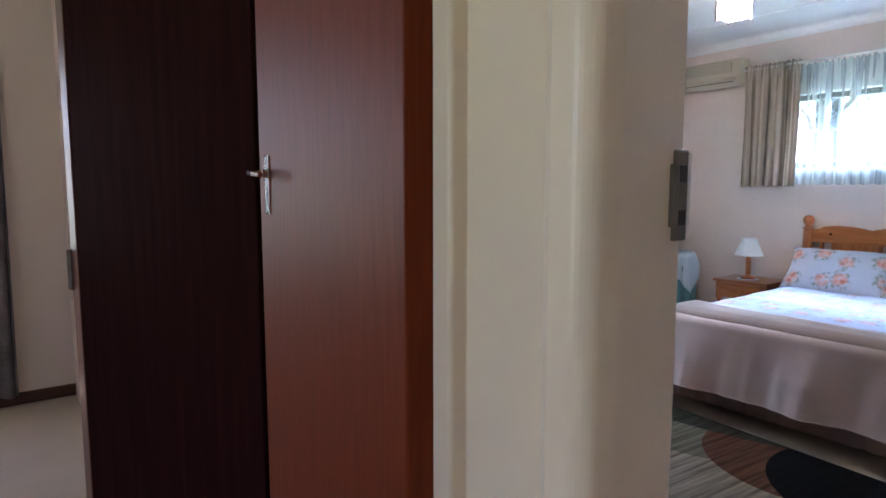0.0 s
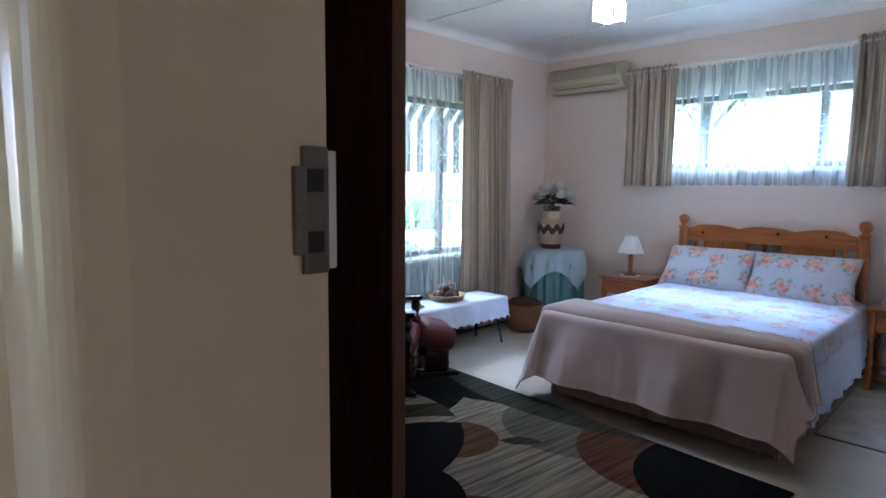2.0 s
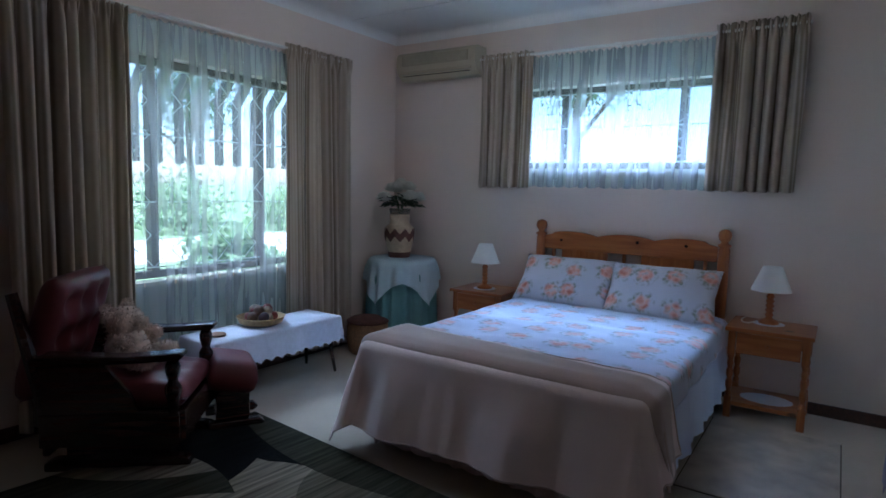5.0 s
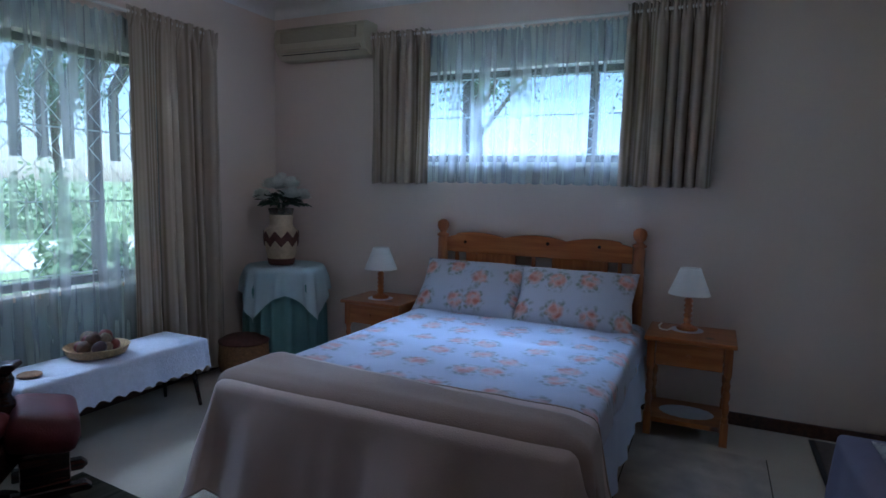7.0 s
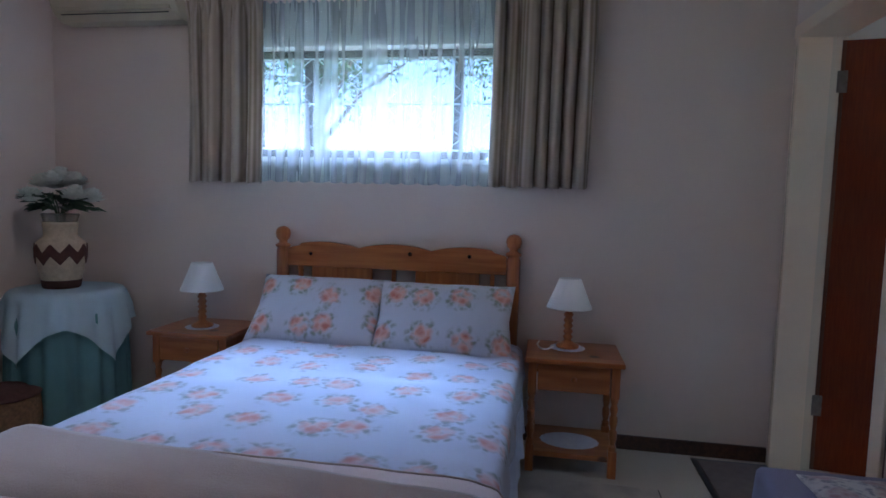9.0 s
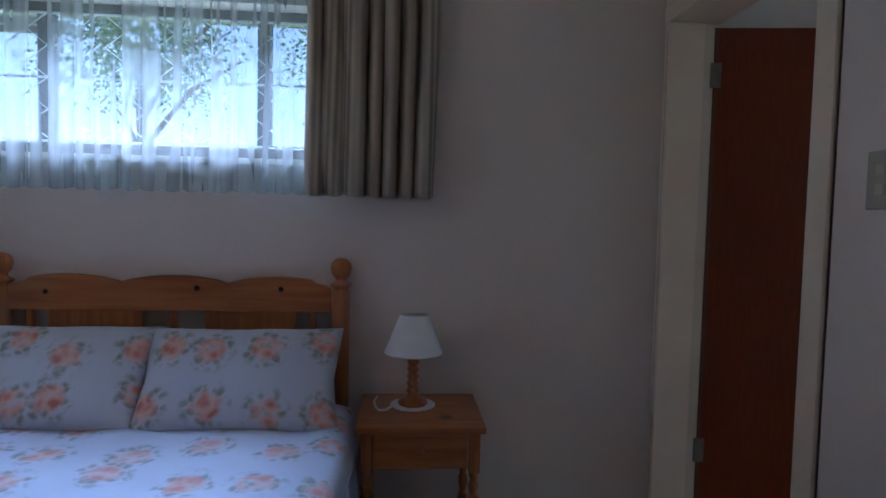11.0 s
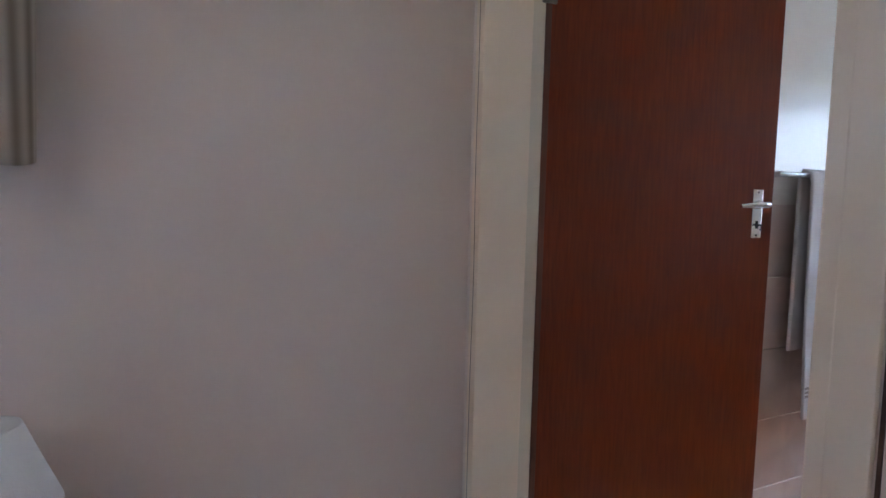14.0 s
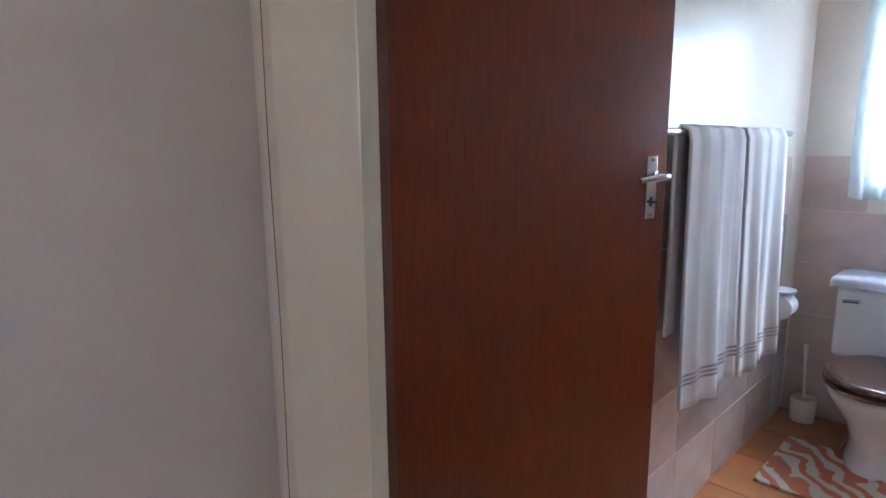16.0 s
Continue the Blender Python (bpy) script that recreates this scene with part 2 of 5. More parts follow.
LACE = mat("white_lace", (0.68, 0.71, 0.82), 0.85, 0.08, 40, bump=0.6, bscale=110)
TEAL = mat("teal_tablecloth", (0.13, 0.27, 0.27), 0.85, 0.1, 5, bump=0.3, bscale=160)
PALE = mat("pale_blue_overlay", (0.48, 0.60, 0.64), 0.85, 0.06, 6, bump=0.4, bscale=180)
WICKER = mat("woven_wicker", (0.24, 0.12, 0.05), 0.7, 0.4, 60, bump=1.0, bscale=90)
CURT = stripes("striped_curtain", [(0.60, 0.51, 0.41), (0.53, 0.44, 0.34), (0.61, 0.52, 0.42), (0.33, 0.26, 0.19), (0.58, 0.49, 0.38)], 0.06, see=0.32)
SHEER = sheer("sheer_voile", 0.775, streak=0.12)
GLASS = glass("window_glass")
BRONZE = mat("bronze_window_frame", (0.10, 0.085, 0.07), 0.45, 0.1, metal=0.4)
WBAR = mat("white_burglar_bar", (0.62, 0.64, 0.62), 0.5, 0.06)


# ---- mesh helpers ----
def part(name, bm, material, parent, label="", smooth=False):
    me = bpy.data.meshes.new(name)
    bm.to_mesh(me)
    bm.free()
    me.materials.append(material)
    if smooth:
        for p in me.polygons:
            p.use_smooth = True
    ob = new(name, me)
    ob.parent = parent
    if label:
        ob["label"] = label
    return ob


def thing(name, at, label, category, group="", kind=""):
    ob = new(name)
    ob.empty_display_size = 0.1
    ob.matrix_world = at if isinstance(at, Matrix) else Matrix.Translation(at)
    return tagged(ob, label, category, group, kind)


def solo(name, bm, material, label, category, at=None, smooth=False, group="", kind=""):
    ob = part(name, bm, material, None, "", smooth)
    ob.matrix_world = at if isinstance(at, Matrix) else Matrix.Translation(at or (0, 0, 0))
    return tagged(ob, label, category, group, kind)


def box(x0, y0, z0, x1, y1, z1, bevel=0.0, bm=None, m=None, seg=2):
    own = bmesh.new()
    bmesh.ops.create_cube(own, size=1)
    bmesh.ops.scale(own, vec=(x1 - x0, y1 - y0, z1 - z0), verts=own.verts)
    bmesh.ops.translate(own, vec=((x0 + x1) / 2, (y0 + y1) / 2, (z0 + z1) / 2), verts=own.verts)
    if bevel:
        bmesh.ops.bevel(own, geom=own.edges[:] + own.verts[:], offset=bevel, segments=seg, profile=0.6, affect="EDGES")
    return join(bm, own, m)


def join(bm, own, m=None):
    if m is not None:
        bmesh.ops.transform(own, matrix=m, verts=own.verts)
    if bm is None:
        return own
    me = bpy.data.meshes.new("tmp")
    own.to_mesh(me)
    own.free()
    bm.from_mesh(me)
    bpy.data.meshes.remove(me)
    return bm


def lathe(profile, n=24, bm=None, m=None, wave=None):
    """Turned shape from (radius, height) rows; wave(angle, row) scales the radius."""
    own = bmesh.new()
    rings = []
    for k, (r, z) in enumerate(profile):
        ring = []
        for i in range(n):
            a = 2 * math.pi * i / n
            q = max(r, 1e-4) * (wave(a, k) if wave else 1)
            ring.append(own.verts.new((q * math.cos(a), q * math.sin(a), z)))
        rings.append(ring)
    for a, b in zip(rings, rings[1:]):
        for i in range(n):
            own.faces.new((a[i], a[(i + 1) % n], b[(i + 1) % n], b[i]))
    own.faces.new(rings[0][::-1])
    own.faces.new(rings[-1])
    return join(bm, own, m)


def tube(points, r, n=8, bm=None, m=None):
    own = bmesh.new()
    pts = [Vector(p) for p in points]
    rings = []
    for k, p in enumerate(pts):
        d = (pts[min(k + 1, len(pts) - 1)] - pts[max(k - 1, 0)]).normalized()
        side = d.cross(Vector((0, 0, 1)) if abs(d.z) < 0.9 else Vector((1, 0, 0))).normalized()
        up = side.cross(d)
        q = r[k] if isinstance(r, (list, tuple)) else r
        rings.append([own.verts.new(p + q * (math.cos(2 * math.pi * i / n) * side + math.sin(2 * math.pi * i / n) * up)) for i in range(n)])
    for a, b in zip(rings, rings[1:]):
        for i in range(n):
            own.faces.new((a[i], b[i], b[(i + 1) % n], a[(i + 1) % n]))
    own.faces.new(rings[0])
    own.faces.new(rings[-1][::-1])
    bmesh.ops.recalc_face_normals(own, faces=own.faces)
    return join(bm, own, m)


def prism(outline, y0, y1, axis="y", bm=None, m=None, bevel=0.0):
    """A board cut to an outline (u, z), from y0 to y1 along its axis."""
    own = bmesh.new()
    put = (lambda u, z, d: (u, d, z)) if axis == "y" else (lambda u, z, d: (d, u, z))
    a = [own.verts.new(put(u, z, y0)) for u, z in outline]
    b = [own.verts.new(put(u, z, y1)) for u, z in outline]
    own.faces.new(a)
    own.faces.new(b[::-1])
    for i in range(len(a)):
        j = (i + 1) % len(a)
        own.faces.new((a[i], b[i], b[j], a[j]))
    bmesh.ops.recalc_face_normals(own, faces=own.faces)
    if bevel:
        bmesh.ops.bevel(own, geom=own.edges[:], offset=bevel, segments=2, profile=0.6, affect="EDGES")
    return join(bm, own, m)


def sheet(nu, nv, f, uv=None):
    """A grid surface; f(u, v) gives the place for u, v in 0..1."""
    own = bmesh.new()
    lay = own.loops.layers.uv.new("UVMap")
    vs = [[own.verts.new(f(i / nu, j / nv)) for j in range(nv + 1)] for i in range(nu + 1)]
    for i in range(nu):
        for j in range(nv):
            fc = own.faces.new((vs[i][j], vs[i + 1][j], vs[i + 1][j + 1], vs[i][j + 1]))
            fc.smooth = True
            for lp, (a, b) in zip(fc.loops, ((i, j), (i + 1, j), (i + 1, j + 1), (i, j + 1))):
                lp[lay].uv = uv(a / nu, b / nv) if uv else (a / nu, b / nv)
    return own


def thick(ob, t, offset=-1.0):
    md = ob.modifiers.new("thickness", "SOLIDIFY")
    md.thickness, md.offset = t, offset
    return ob


def drape(x0, x1, y0, y1, top, drop, flare=0.12, step=0.03, fold=0.012, waves=17.0, round_=0.05, puff=0.0, seed=1, hem=None):
    """A cloth over a box. drop: hang at (x0, x1, y0, y1) sides. Corners hang as real cloth does."""
    a0, a1, b0, b1 = x0 - drop[0], x1 + drop[1], y0 - drop[2], y1 + drop[3]
    nu, nv = max(4, int((a1 - a0) / step)), max(4, int((b1 - b0) / step))

    def f(u, v):
        px, py = a0 + u * (a1 - a0), b0 + v * (b1 - b0)
        cx, cy = min(max(px, x0), x1), min(max(py, y0), y1)
        dx, dy = px - cx, py - cy
        d = max(abs(dx), abs(dy)) + 0.25 * min(abs(dx), abs(dy))
        rough = puff * (noise.noise(Vector((px * 3.1, py * 3.1, seed))) + 0.5 * noise.noise(Vector((px * 8, py * 8, seed + 5))))
        if d < 1e-6:
            edge = min(px - x0 if drop[0] else 1, x1 - px if drop[1] else 1, py - y0 if drop[2] else 1, y1 - py if drop[3] else 1)
            return (px, py, top + rough - 0.012 * max(0.0, 1 - edge / 0.06) ** 2)
        way = Vector((dx, dy, 0)).normalized()
        bend = round_ * 1.2
        if d < bend:
            s = d / bend * math.pi / 2
            out, down = round_ * 0.7 * math.sin(s), round_ * 0.7 * (1 - math.cos(s))
        else:
            out, down = round_ * 0.7 + flare * (d - bend), round_ * 0.7 + (d - bend) * 0.985
        run = (py if dx else px) if not (dx and dy) else math.atan2(dy, dx) * 0.25 + cx + cy
        w = math.sin(run * waves + seed) + 0.6 * math.sin(run * waves * 1.73 + 2 * seed) + 0.5 * noise.noise(Vector((px * 4, py * 4, seed)))
        if hem:
            down -= hem * abs(math.sin((px + py) * 38)) * (d / max(drop)) ** 10
        w += 0.7 * noise.noise(Vector((run * 15, d * 2.5, seed + 9)))
        out += fold * w * min(1.0, max(0.0, (d - bend) / 0.2))
        return (cx + way.x * out, cy + way.y * out, max(top - down + rough * 0.4 - 0.012, 0.012))

    return sheet(nu, nv, f, lambda u, v: (a0 + u * (a1 - a0), b0 + v * (b1 - b0)))


def border(bm):
    """The outline of a cloth, as points in order round its edge."""
    bm.verts.ensure_lookup_table()
    first = next(e for e in bm.edges if e.is_boundary)
    pts, v, e = [first.verts[0].co.copy()], first.verts[1], first
    while v != first.verts[0]:
        pts.append(v.co.copy())
        e = next(q for q in v.link_edges if q.is_boundary and q != e)
        v = e.other_vert(v)
    return pts + [pts[0]]


def curtain(name, a, b, z0, z1, folds, amp, material, label, thickness=0.004, group="", pinch=0.07, seed=0.0, category="curtain"):
    """A pleated hanging between two plan points a and b."""
    a, b = Vector((*a, 0)), Vector((*b, 0))
    run = b - a
    side = Vector((-run.y, run.x, 0)).normalized()
    width = run.length

    def f(u, v):
        z = z1 + (z0 - z1) * v
        top = math.exp(-((z1 - z) / 0.12) ** 2)
        u0 = u
        u = u + 0.42 / folds * noise.noise(Vector((u * folds * 0.55, v * 0.5, seed + 11)))
        w = math.sin(2 * math.pi * folds * u + seed) * (0.75 + 0.9 * noise.noise(Vector((u0 * folds * 0.4, v * 0.7, seed + 21)))) + 0.35 * math.sin(2 * math.pi * folds * 0.53 * u + 1.3 + seed) + 0.75 * noise.noise(Vector((u * folds * 1.1, v * 0.9, seed + 3)))
        k = amp * w * (1 - 0.75 * top) + (0.36 * amp * math.sin(2 * math.pi * folds * 3 * u0) * (1.0 if z1 - z < 0.07 else max(0.0, 1 - (z1 - z - 0.07) / 0.03)) if folds < 12 else 0.0)
        sway = 0.006 * math.sin(3 * v + seed) * v
        sq = math.sin(2 * math.pi * folds * u + seed + math.pi / 2) * 0.12 * width / max(folds, 1) * (1 - 0.5 * top)
        p = a + run * u0 + run.normalized() * (sway + sq) + side * k
        if v == 0:
            z += 0.008 * math.sin(2 * math.pi * folds * 2 * u)
        return (p.x, p.y, z + 0.006 * v * math.sin(2 * math.pi * folds * u + 1))

    ob = solo(name, sheet(int(folds * 18), max(34, int((z1 - z0) / 0.028)), f, lambda u, v: (u * width * 1.9, v * (z1 - z0))), material, label, category, group=group)
    return thick(ob, thickness, 0)


# ---- the building ----
BX, SY, NY, H = 5.66, 0.675, 4.76, 2.64   # bed wall, south wall, window wall, ceiling height
EX0, EX1 = 0.643, 0.79                     # entry wall, both faces
TH = 0.22


def slab(name, boxes, material, label, category):
    bm = bmesh.new()
    for b in boxes:
        box(*b, bm=bm)
    return solo(name, bm, material, label, category, kind="structure")


slab("floor", [(-1.6, -0.2, -0.12, BX, 6.2, 0.0)], CARPET, "cream wall-to-wall carpet", "floor")
W1 = (2.0, 3.52, 1.47, 2.10)   # bed-wall window: y0, y1, z0, z1
W2 = (3.0, 4.72, 0.70, 2.06)   # garden window: x0, x1, z0, z1
slab("wall_east", [(BX, SY - 0.2, 0, BX + TH, W1[0], H), (BX, W1[1], 0, BX + TH, NY + TH, H), (BX, W1[0], 0, BX + TH, W1[1], W1[2]), (BX, W1[0], W1[3], BX + TH, W1[1], H)], WALL, "cream painted plaster wall with a high window", "wall")
slab("wall_north", [(EX1, NY, 0, W2[0], NY + TH, H), (W2[1], NY, 0, BX, NY + TH, H), (W2[0], NY, 0, W2[1], NY + TH, W2[2]), (W2[0], NY, W2[3], W2[1], NY + TH, H)], WALL, "cream painted plaster wall with a garden window", "wall")
D0, D1, DT = 4.728, 5.60, 2.085      # bathroom door opening
slab("wall_south", [(-1.6, SY - 0.2, 0, D0 - 0.02, SY, H), (D1 + 0.02, SY - 0.2, 0, BX, SY, H), (D0 - 0.02, SY - 0.2, DT + 0.02, D1 + 0.02, SY, H)], WALL, "cream painted plaster wall with a bathroom door", "wall")
JY = 1.500
slab("wall_west", [(EX0, JY + 0.03, 0, EX1, 1.6325, H), (0.70, 1.6325, 0, EX1, NY, H), (EX0, SY, DT + 0.05, EX1, JY + 0.03, H)], WALL, "cream painted plaster wall beside the entry", "wall")
slab("wall_corridor", [(-1.6 - TH, SY - 0.2, 0, -1.6, 1.15, H), (-1.6 - TH, 1.95, 0, -1.6, 6.2, H), (-1.6 - TH, 1.15, 0, -1.6, 1.95, 0.9), (-1.6 - TH, 1.15, 2.1, -1.6, 1.95, H), (-1.6, 5.60, 0, -1.13, 5.60 + TH, H), (-0.27, 5.60, 0, EX1, 5.60 + TH, H), (-1.13, 5.60, 0, -0.27, 5.60 + TH, 0.88), (-1.13, 5.60, 2.12, -0.27, 5.60 + TH, H), (EX0, NY + TH, 0, EX1, 5.6, H)], WALL, "cream painted wall of the passage and next room", "wall")
slab("ceiling", [(-1.6, SY - 0.2, H, BX + TH, 5.8, H + 0.1)], CEIL, "white painted ceiling boards", "ceiling")
bm = bmesh.new()
for x in (2.75, 3.95, 5.05):
    box(x - 0.018, SY, H - 0.008, x + 0.018, NY, H + 0.0, 0.003, bm)
solo("ceiling_strip", bm, CEIL, "white cover strips over the ceiling joints", "trim", kind="structure")


def cove(name, a, b, n):
    """Coved cornice along a line from a to b; n points into the room."""
    a, b, n = Vector((*a, 0)), Vector((*b, 0)), Vector((*n, 0))
    bm = bmesh.new()
    rows = []
    for p in (a, b):
        row = [bm.verts.new((p.x, p.y, H - 0.001)), bm.verts.new((p.x, p.y, H - 0.07))]
        for k in range(1, 7):
            s = k / 7 * math.pi / 2
            q = p + n * (0.07 - 0.07 * math.cos(s)) 
            row.append(bm.verts.new((q.x, q.y, H - 0.07 + 0.07 * math.sin(s) * 0.98)))
        q = p + n * 0.07
        row.append(bm.verts.new((q.x, q.y, H - 0.001)))
        rows.append(row)
    k = len(rows[0])
    for i in range(k):
        bm.faces.new((rows[0][i], rows[1][i], rows[1][(i + 1) % k], rows[0][(i + 1) % k]))
    bmesh.ops.recalc_face_normals(bm, faces=bm.faces)
    solo(name, bm, CEIL, "white coved plaster cornice", "trim", kind="structure")


cove("cornice_east", (BX, SY), (BX, NY), (-1, 0))
cove("cornice_north", (EX1, NY), (BX, NY), (0, -1))
cove("cornice_south", (EX1, SY), (BX, SY), (0, 1))


def skirting(name, x0, y0, x1, y1, label="dark brown wooden skirting board"):
    solo(name, box(x0, y0, 0.0, x1, y1, 0.075, 0.004), SKIRT, label, "baseboard", kind="structure")


skirting("baseboard_east", BX - 0.018, SY + 0.002, BX - 0.001, NY - 0.002)
skirting("baseboard_north", EX1 + 0.8, NY - 0.018, BX - 0.02, NY - 0.001)
skirting("baseboard_south", EX1 + 0.05, SY + 0.001, D0 - 0.075, SY + 0.018)
skirting("baseboard_next_room", -1.59, 5.58, EX0, 5.598)


# ---- windows ----
def window(name, axis, plane, u0, u1, z0, z1, mull, label, out):
    """Bronze frame, panes, mullions and a sill; axis is that along which the window runs."""
    def b(ua, ub, za, zb, d0, d1, bm=None, bev=0.003):
        lo, hi = plane + out * min(d0, d1), plane + out * max(d0, d1)
        lo, hi = min(lo, hi), max(lo, hi)
        return box(ua, lo, za, ub, hi, zb, bev, bm) if axis == "x" else box(lo, ua, za, hi, ub, zb, bev, bm)

    root = thing(name, (0, 0, 0), label, "window", kind="structure")
    fr = 0.045
    bm = b(u0, u1, z0, z0 + fr, 0.09, 0.15)
    b(u0, u1, z1 - fr, z1, 0.09, 0.15, bm)
    b(u0, u0 + fr, z0 + fr, z1 - fr, 0.09, 0.15, bm)
    b(u1 - fr, u1, z0 + fr, z1 - fr, 0.09, 0.15, bm)
    part("window_frame", bm, BRONZE, root)
    for u in mull:
        part("mullion", b(u - 0.025, u + 0.025, z0 + fr, z1 - fr, 0.09, 0.15), BRONZE, root)
    edges = [u0 + fr, *mull, u1 - fr]
    for a, c in zip(edges, edges[1:]):
        pane = part("pane", b(a + 0.02, c - 0.02, z0 + fr, z1 - fr, 0.117, 0.121, bev=0), GLASS, root)
        pane.visible_shadow = False
    part("window_sill", b(u0 - 0.0, u1 + 0.0, z0 - 0.03, z0 - 0.004, -0.02, 0.09), CREAM, root, "cream painted inner sill")
    return root


window("window_1", "y", BX, W1[0], W1[1], W1[2] + 0.03, W1[3], (2.32, 3.18), "high bronze-framed window over the bed", 1)
window("window_2", "x", NY, W2[0], W2[1], W2[2] + 0.03, W2[3], (3.45, 4.25), "large bronze-framed garden window", 1)


def bars(name, axis, plane, u0, u1, z0, z1, n, rails, label):
    """Burglar guard: level rails with a lattice of slim diagonals."""
    root = thing(name, (0, 0, 0), label, "burglar bars")
    at = (lambda u, z: (u, plane, z)) if axis == "x" else (lambda u, z: (plane, u, z))
    for k in range(rails):
        z = z0 + (z1 - z0) * k / (rails - 1)
        part("rail", tube([at(u0, z), at(u1, z)], 0.005, 6), WBAR, root)
    w = (u1 - u0) / n
    for i in range(n):
        for s in (0, 1):
            pts = [at(u0 + w * (i + s), z0)]
            for k in range(1, 2 * (rails - 1) + 1):
                pts.append(at(u0 + w * (i + 0.5 + (0.42 if (k + s) % 2 else -0.42)), z0 + (z1 - z0) * k / (2 * (rails - 1))))
            part("bar", tube(pts, 0.003, 5), WBAR, root)
    return root


bars("burglar_bars", "x", NY + 0.07, W2[0] + 0.001, W2[1] - 0.001, W2[2] + 0.1, W2[3] - 0.06, 8, 4, "white metal burglar bars inside the garden window")
bars("burglar_bars", "y", BX + 0.07, W1[0] + 0.001, W1[1] - 0.001, W1[2] + 0.08, W1[3] - 0.05, 8, 3, "white metal burglar bars inside the high window")

# ---- entry: frames, cupboard, next door ----
root = thing("door_frame", (0, 0, 0), "cream painted steel door frame with a strike plate", "door frame", kind="structure")
arc = lambda cx, cy, r, a0, a1, n: [(cx + r * math.cos(radians(a0 + (a1 - a0) * k / n)), cy + r * math.sin(radians(a0 + (a1 - a0) * k / n))) for k in range(n + 1)]
outline = [(0.792, 1.5085), (0.792, 1.4985), (0.668, 1.468), *arc(0.650, 1.486, 0.018, 270, 180, 8), (0.632, 1.502), *arc(0.632, 1.562, 0.045, -75, 65, 12),
           (0.640, 1.606), *arc(0.629, 1.611, 0.005, 270, 180, 4), (0.624, 1.632), (0.642, 1.632), (0.642, 1.5085)]
bm = bmesh.new()
lo, hi = ([bm.verts.new((x, y, z)) for x, y in outline] for z in (0.0, DT + 0.05))
bm.faces.new(lo)
bm.faces.new(hi[::-1])
for k in range(len(lo)):
    q = (k + 1) % len(lo)
    bm.faces.new((lo[k], hi[k], hi[q], lo[q]))
bmesh.ops.recalc_face_normals(bm, faces=bm.faces)
part("jamb", bm, CREAM, root)
part("rebate", box(0.757, 1.512, 0, EX1 + 0.001, 1.529, DT + 0.05, 0.002), CREAM_SHADED, root)
part("jamb", box(EX0 - 0.006, SY + 0.001, 0, EX1 + 0.01, SY + 0.03, DT + 0.05, 0.004), CREAM, root)
part("lintel", box(EX0 - 0.006, SY + 0.03, DT + 0.02, EX1 + 0.01, 1.46, DT + 0.05, 0.004), CREAM, root)
plate = part("strike_plate", box(0.770, 1.4895, 1.275, 0.788, 1.4965, 1.351, 0.002), STEEL, root, "dull steel strike plate")
part("lip", box(0.787, 1.490, 1.277, 0.7935, 1.504, 1.349, 0.0015), CHROME, plate, "worn bright lip")
part("keep_box", box(0.763, 1.487, 1.287, 0.7715, 1.4955, 1.339, 0.002), STEEL, plate, "dark raised side of the keep")
part("latch_guide", box(0.771, 1.4875, 1.324, 0.783, 1.4905, 1.338, 0.001), BLACK, plate)
part("latch_guide", box(0.771, 1.4875, 1.288, 0.783, 1.4905, 1.301, 0.001), BLACK, plate)

root = thing("cupboard_door", pose(0.597, 1.633, 0, 0, 0, -5.9), "closed glossy red-brown wooden passage cupboard door", "door")
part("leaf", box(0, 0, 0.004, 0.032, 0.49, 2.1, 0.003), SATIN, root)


def lever(root, at, flip=1):
    """Chrome lever handle on a long back plate; built in local axes facing -x, lever along y * flip."""
    p = part("plate", box(-0.005, -0.019, -0.075, 0.0, 0.019, 0.075, 0.002), CHROME, root, "chrome back plate")
    p.matrix_basis = at
    part("rose", lathe([(0.013, 0), (0.013, 0.012), (0.008, 0.014), (0.008, 0.045)], 14, m=pose(-0.004, 0, 0.028, 0, -90, 0)), CHROME, p)
    part("lever", tube([(-0.045, 0, 0.028), (-0.050, flip * 0.02, 0.028), (-0.050, flip * 0.06, 0.026), (-0.046, flip * 0.105, 0.022)], [0.009, 0.009, 0.008, 0.006], 10), CHROME, p, "chrome lever")
    part("keyhole", box(-0.0065, -0.004, -0.045, -0.004, 0.004, -0.022), BLACK, p)
    for z in (-0.066, 0.066):
        part("screw", lathe([(0.004, 0), (0.003, 0.002)], 8, m=pose(-0.005, 0, z, 0, -90, 0)), STEEL, p)
    return p


lever(root, pose(0, 0.44, 1.325) @ Matrix.Scale(0.58, 4), -1)

# next-room door, swung open into the room beyond
root = thing("passage_door", pose(0.672, 2.16, 0, 0, 0, 14.1), "dark brown wooden door standing open to the next room", "door")
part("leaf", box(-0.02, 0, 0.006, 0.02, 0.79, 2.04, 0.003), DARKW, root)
part("edge_strip", box(-0.022, 0.76, 0.006, 0.022, 0.802, 2.04, 0.003), DARKE, root, "lighter red-brown lipping")
for z in (1.12, 1.82):
    part("hinge", tube([(-0.026, 0.80, z - 0.05), (-0.026, 0.80, z + 0.05)], 0.006, 8), STEEL, root)
curtain("next_room_curtain", (-0.22, 5.50), (0.36, 5.50), 0.08, 2.2, 6, 0.03, mat("grey_patterned_curtain", (0.17, 0.15, 0.15), 0.85, 0.6, 5), "grey and brown patterned long curtain", seed=2.0)

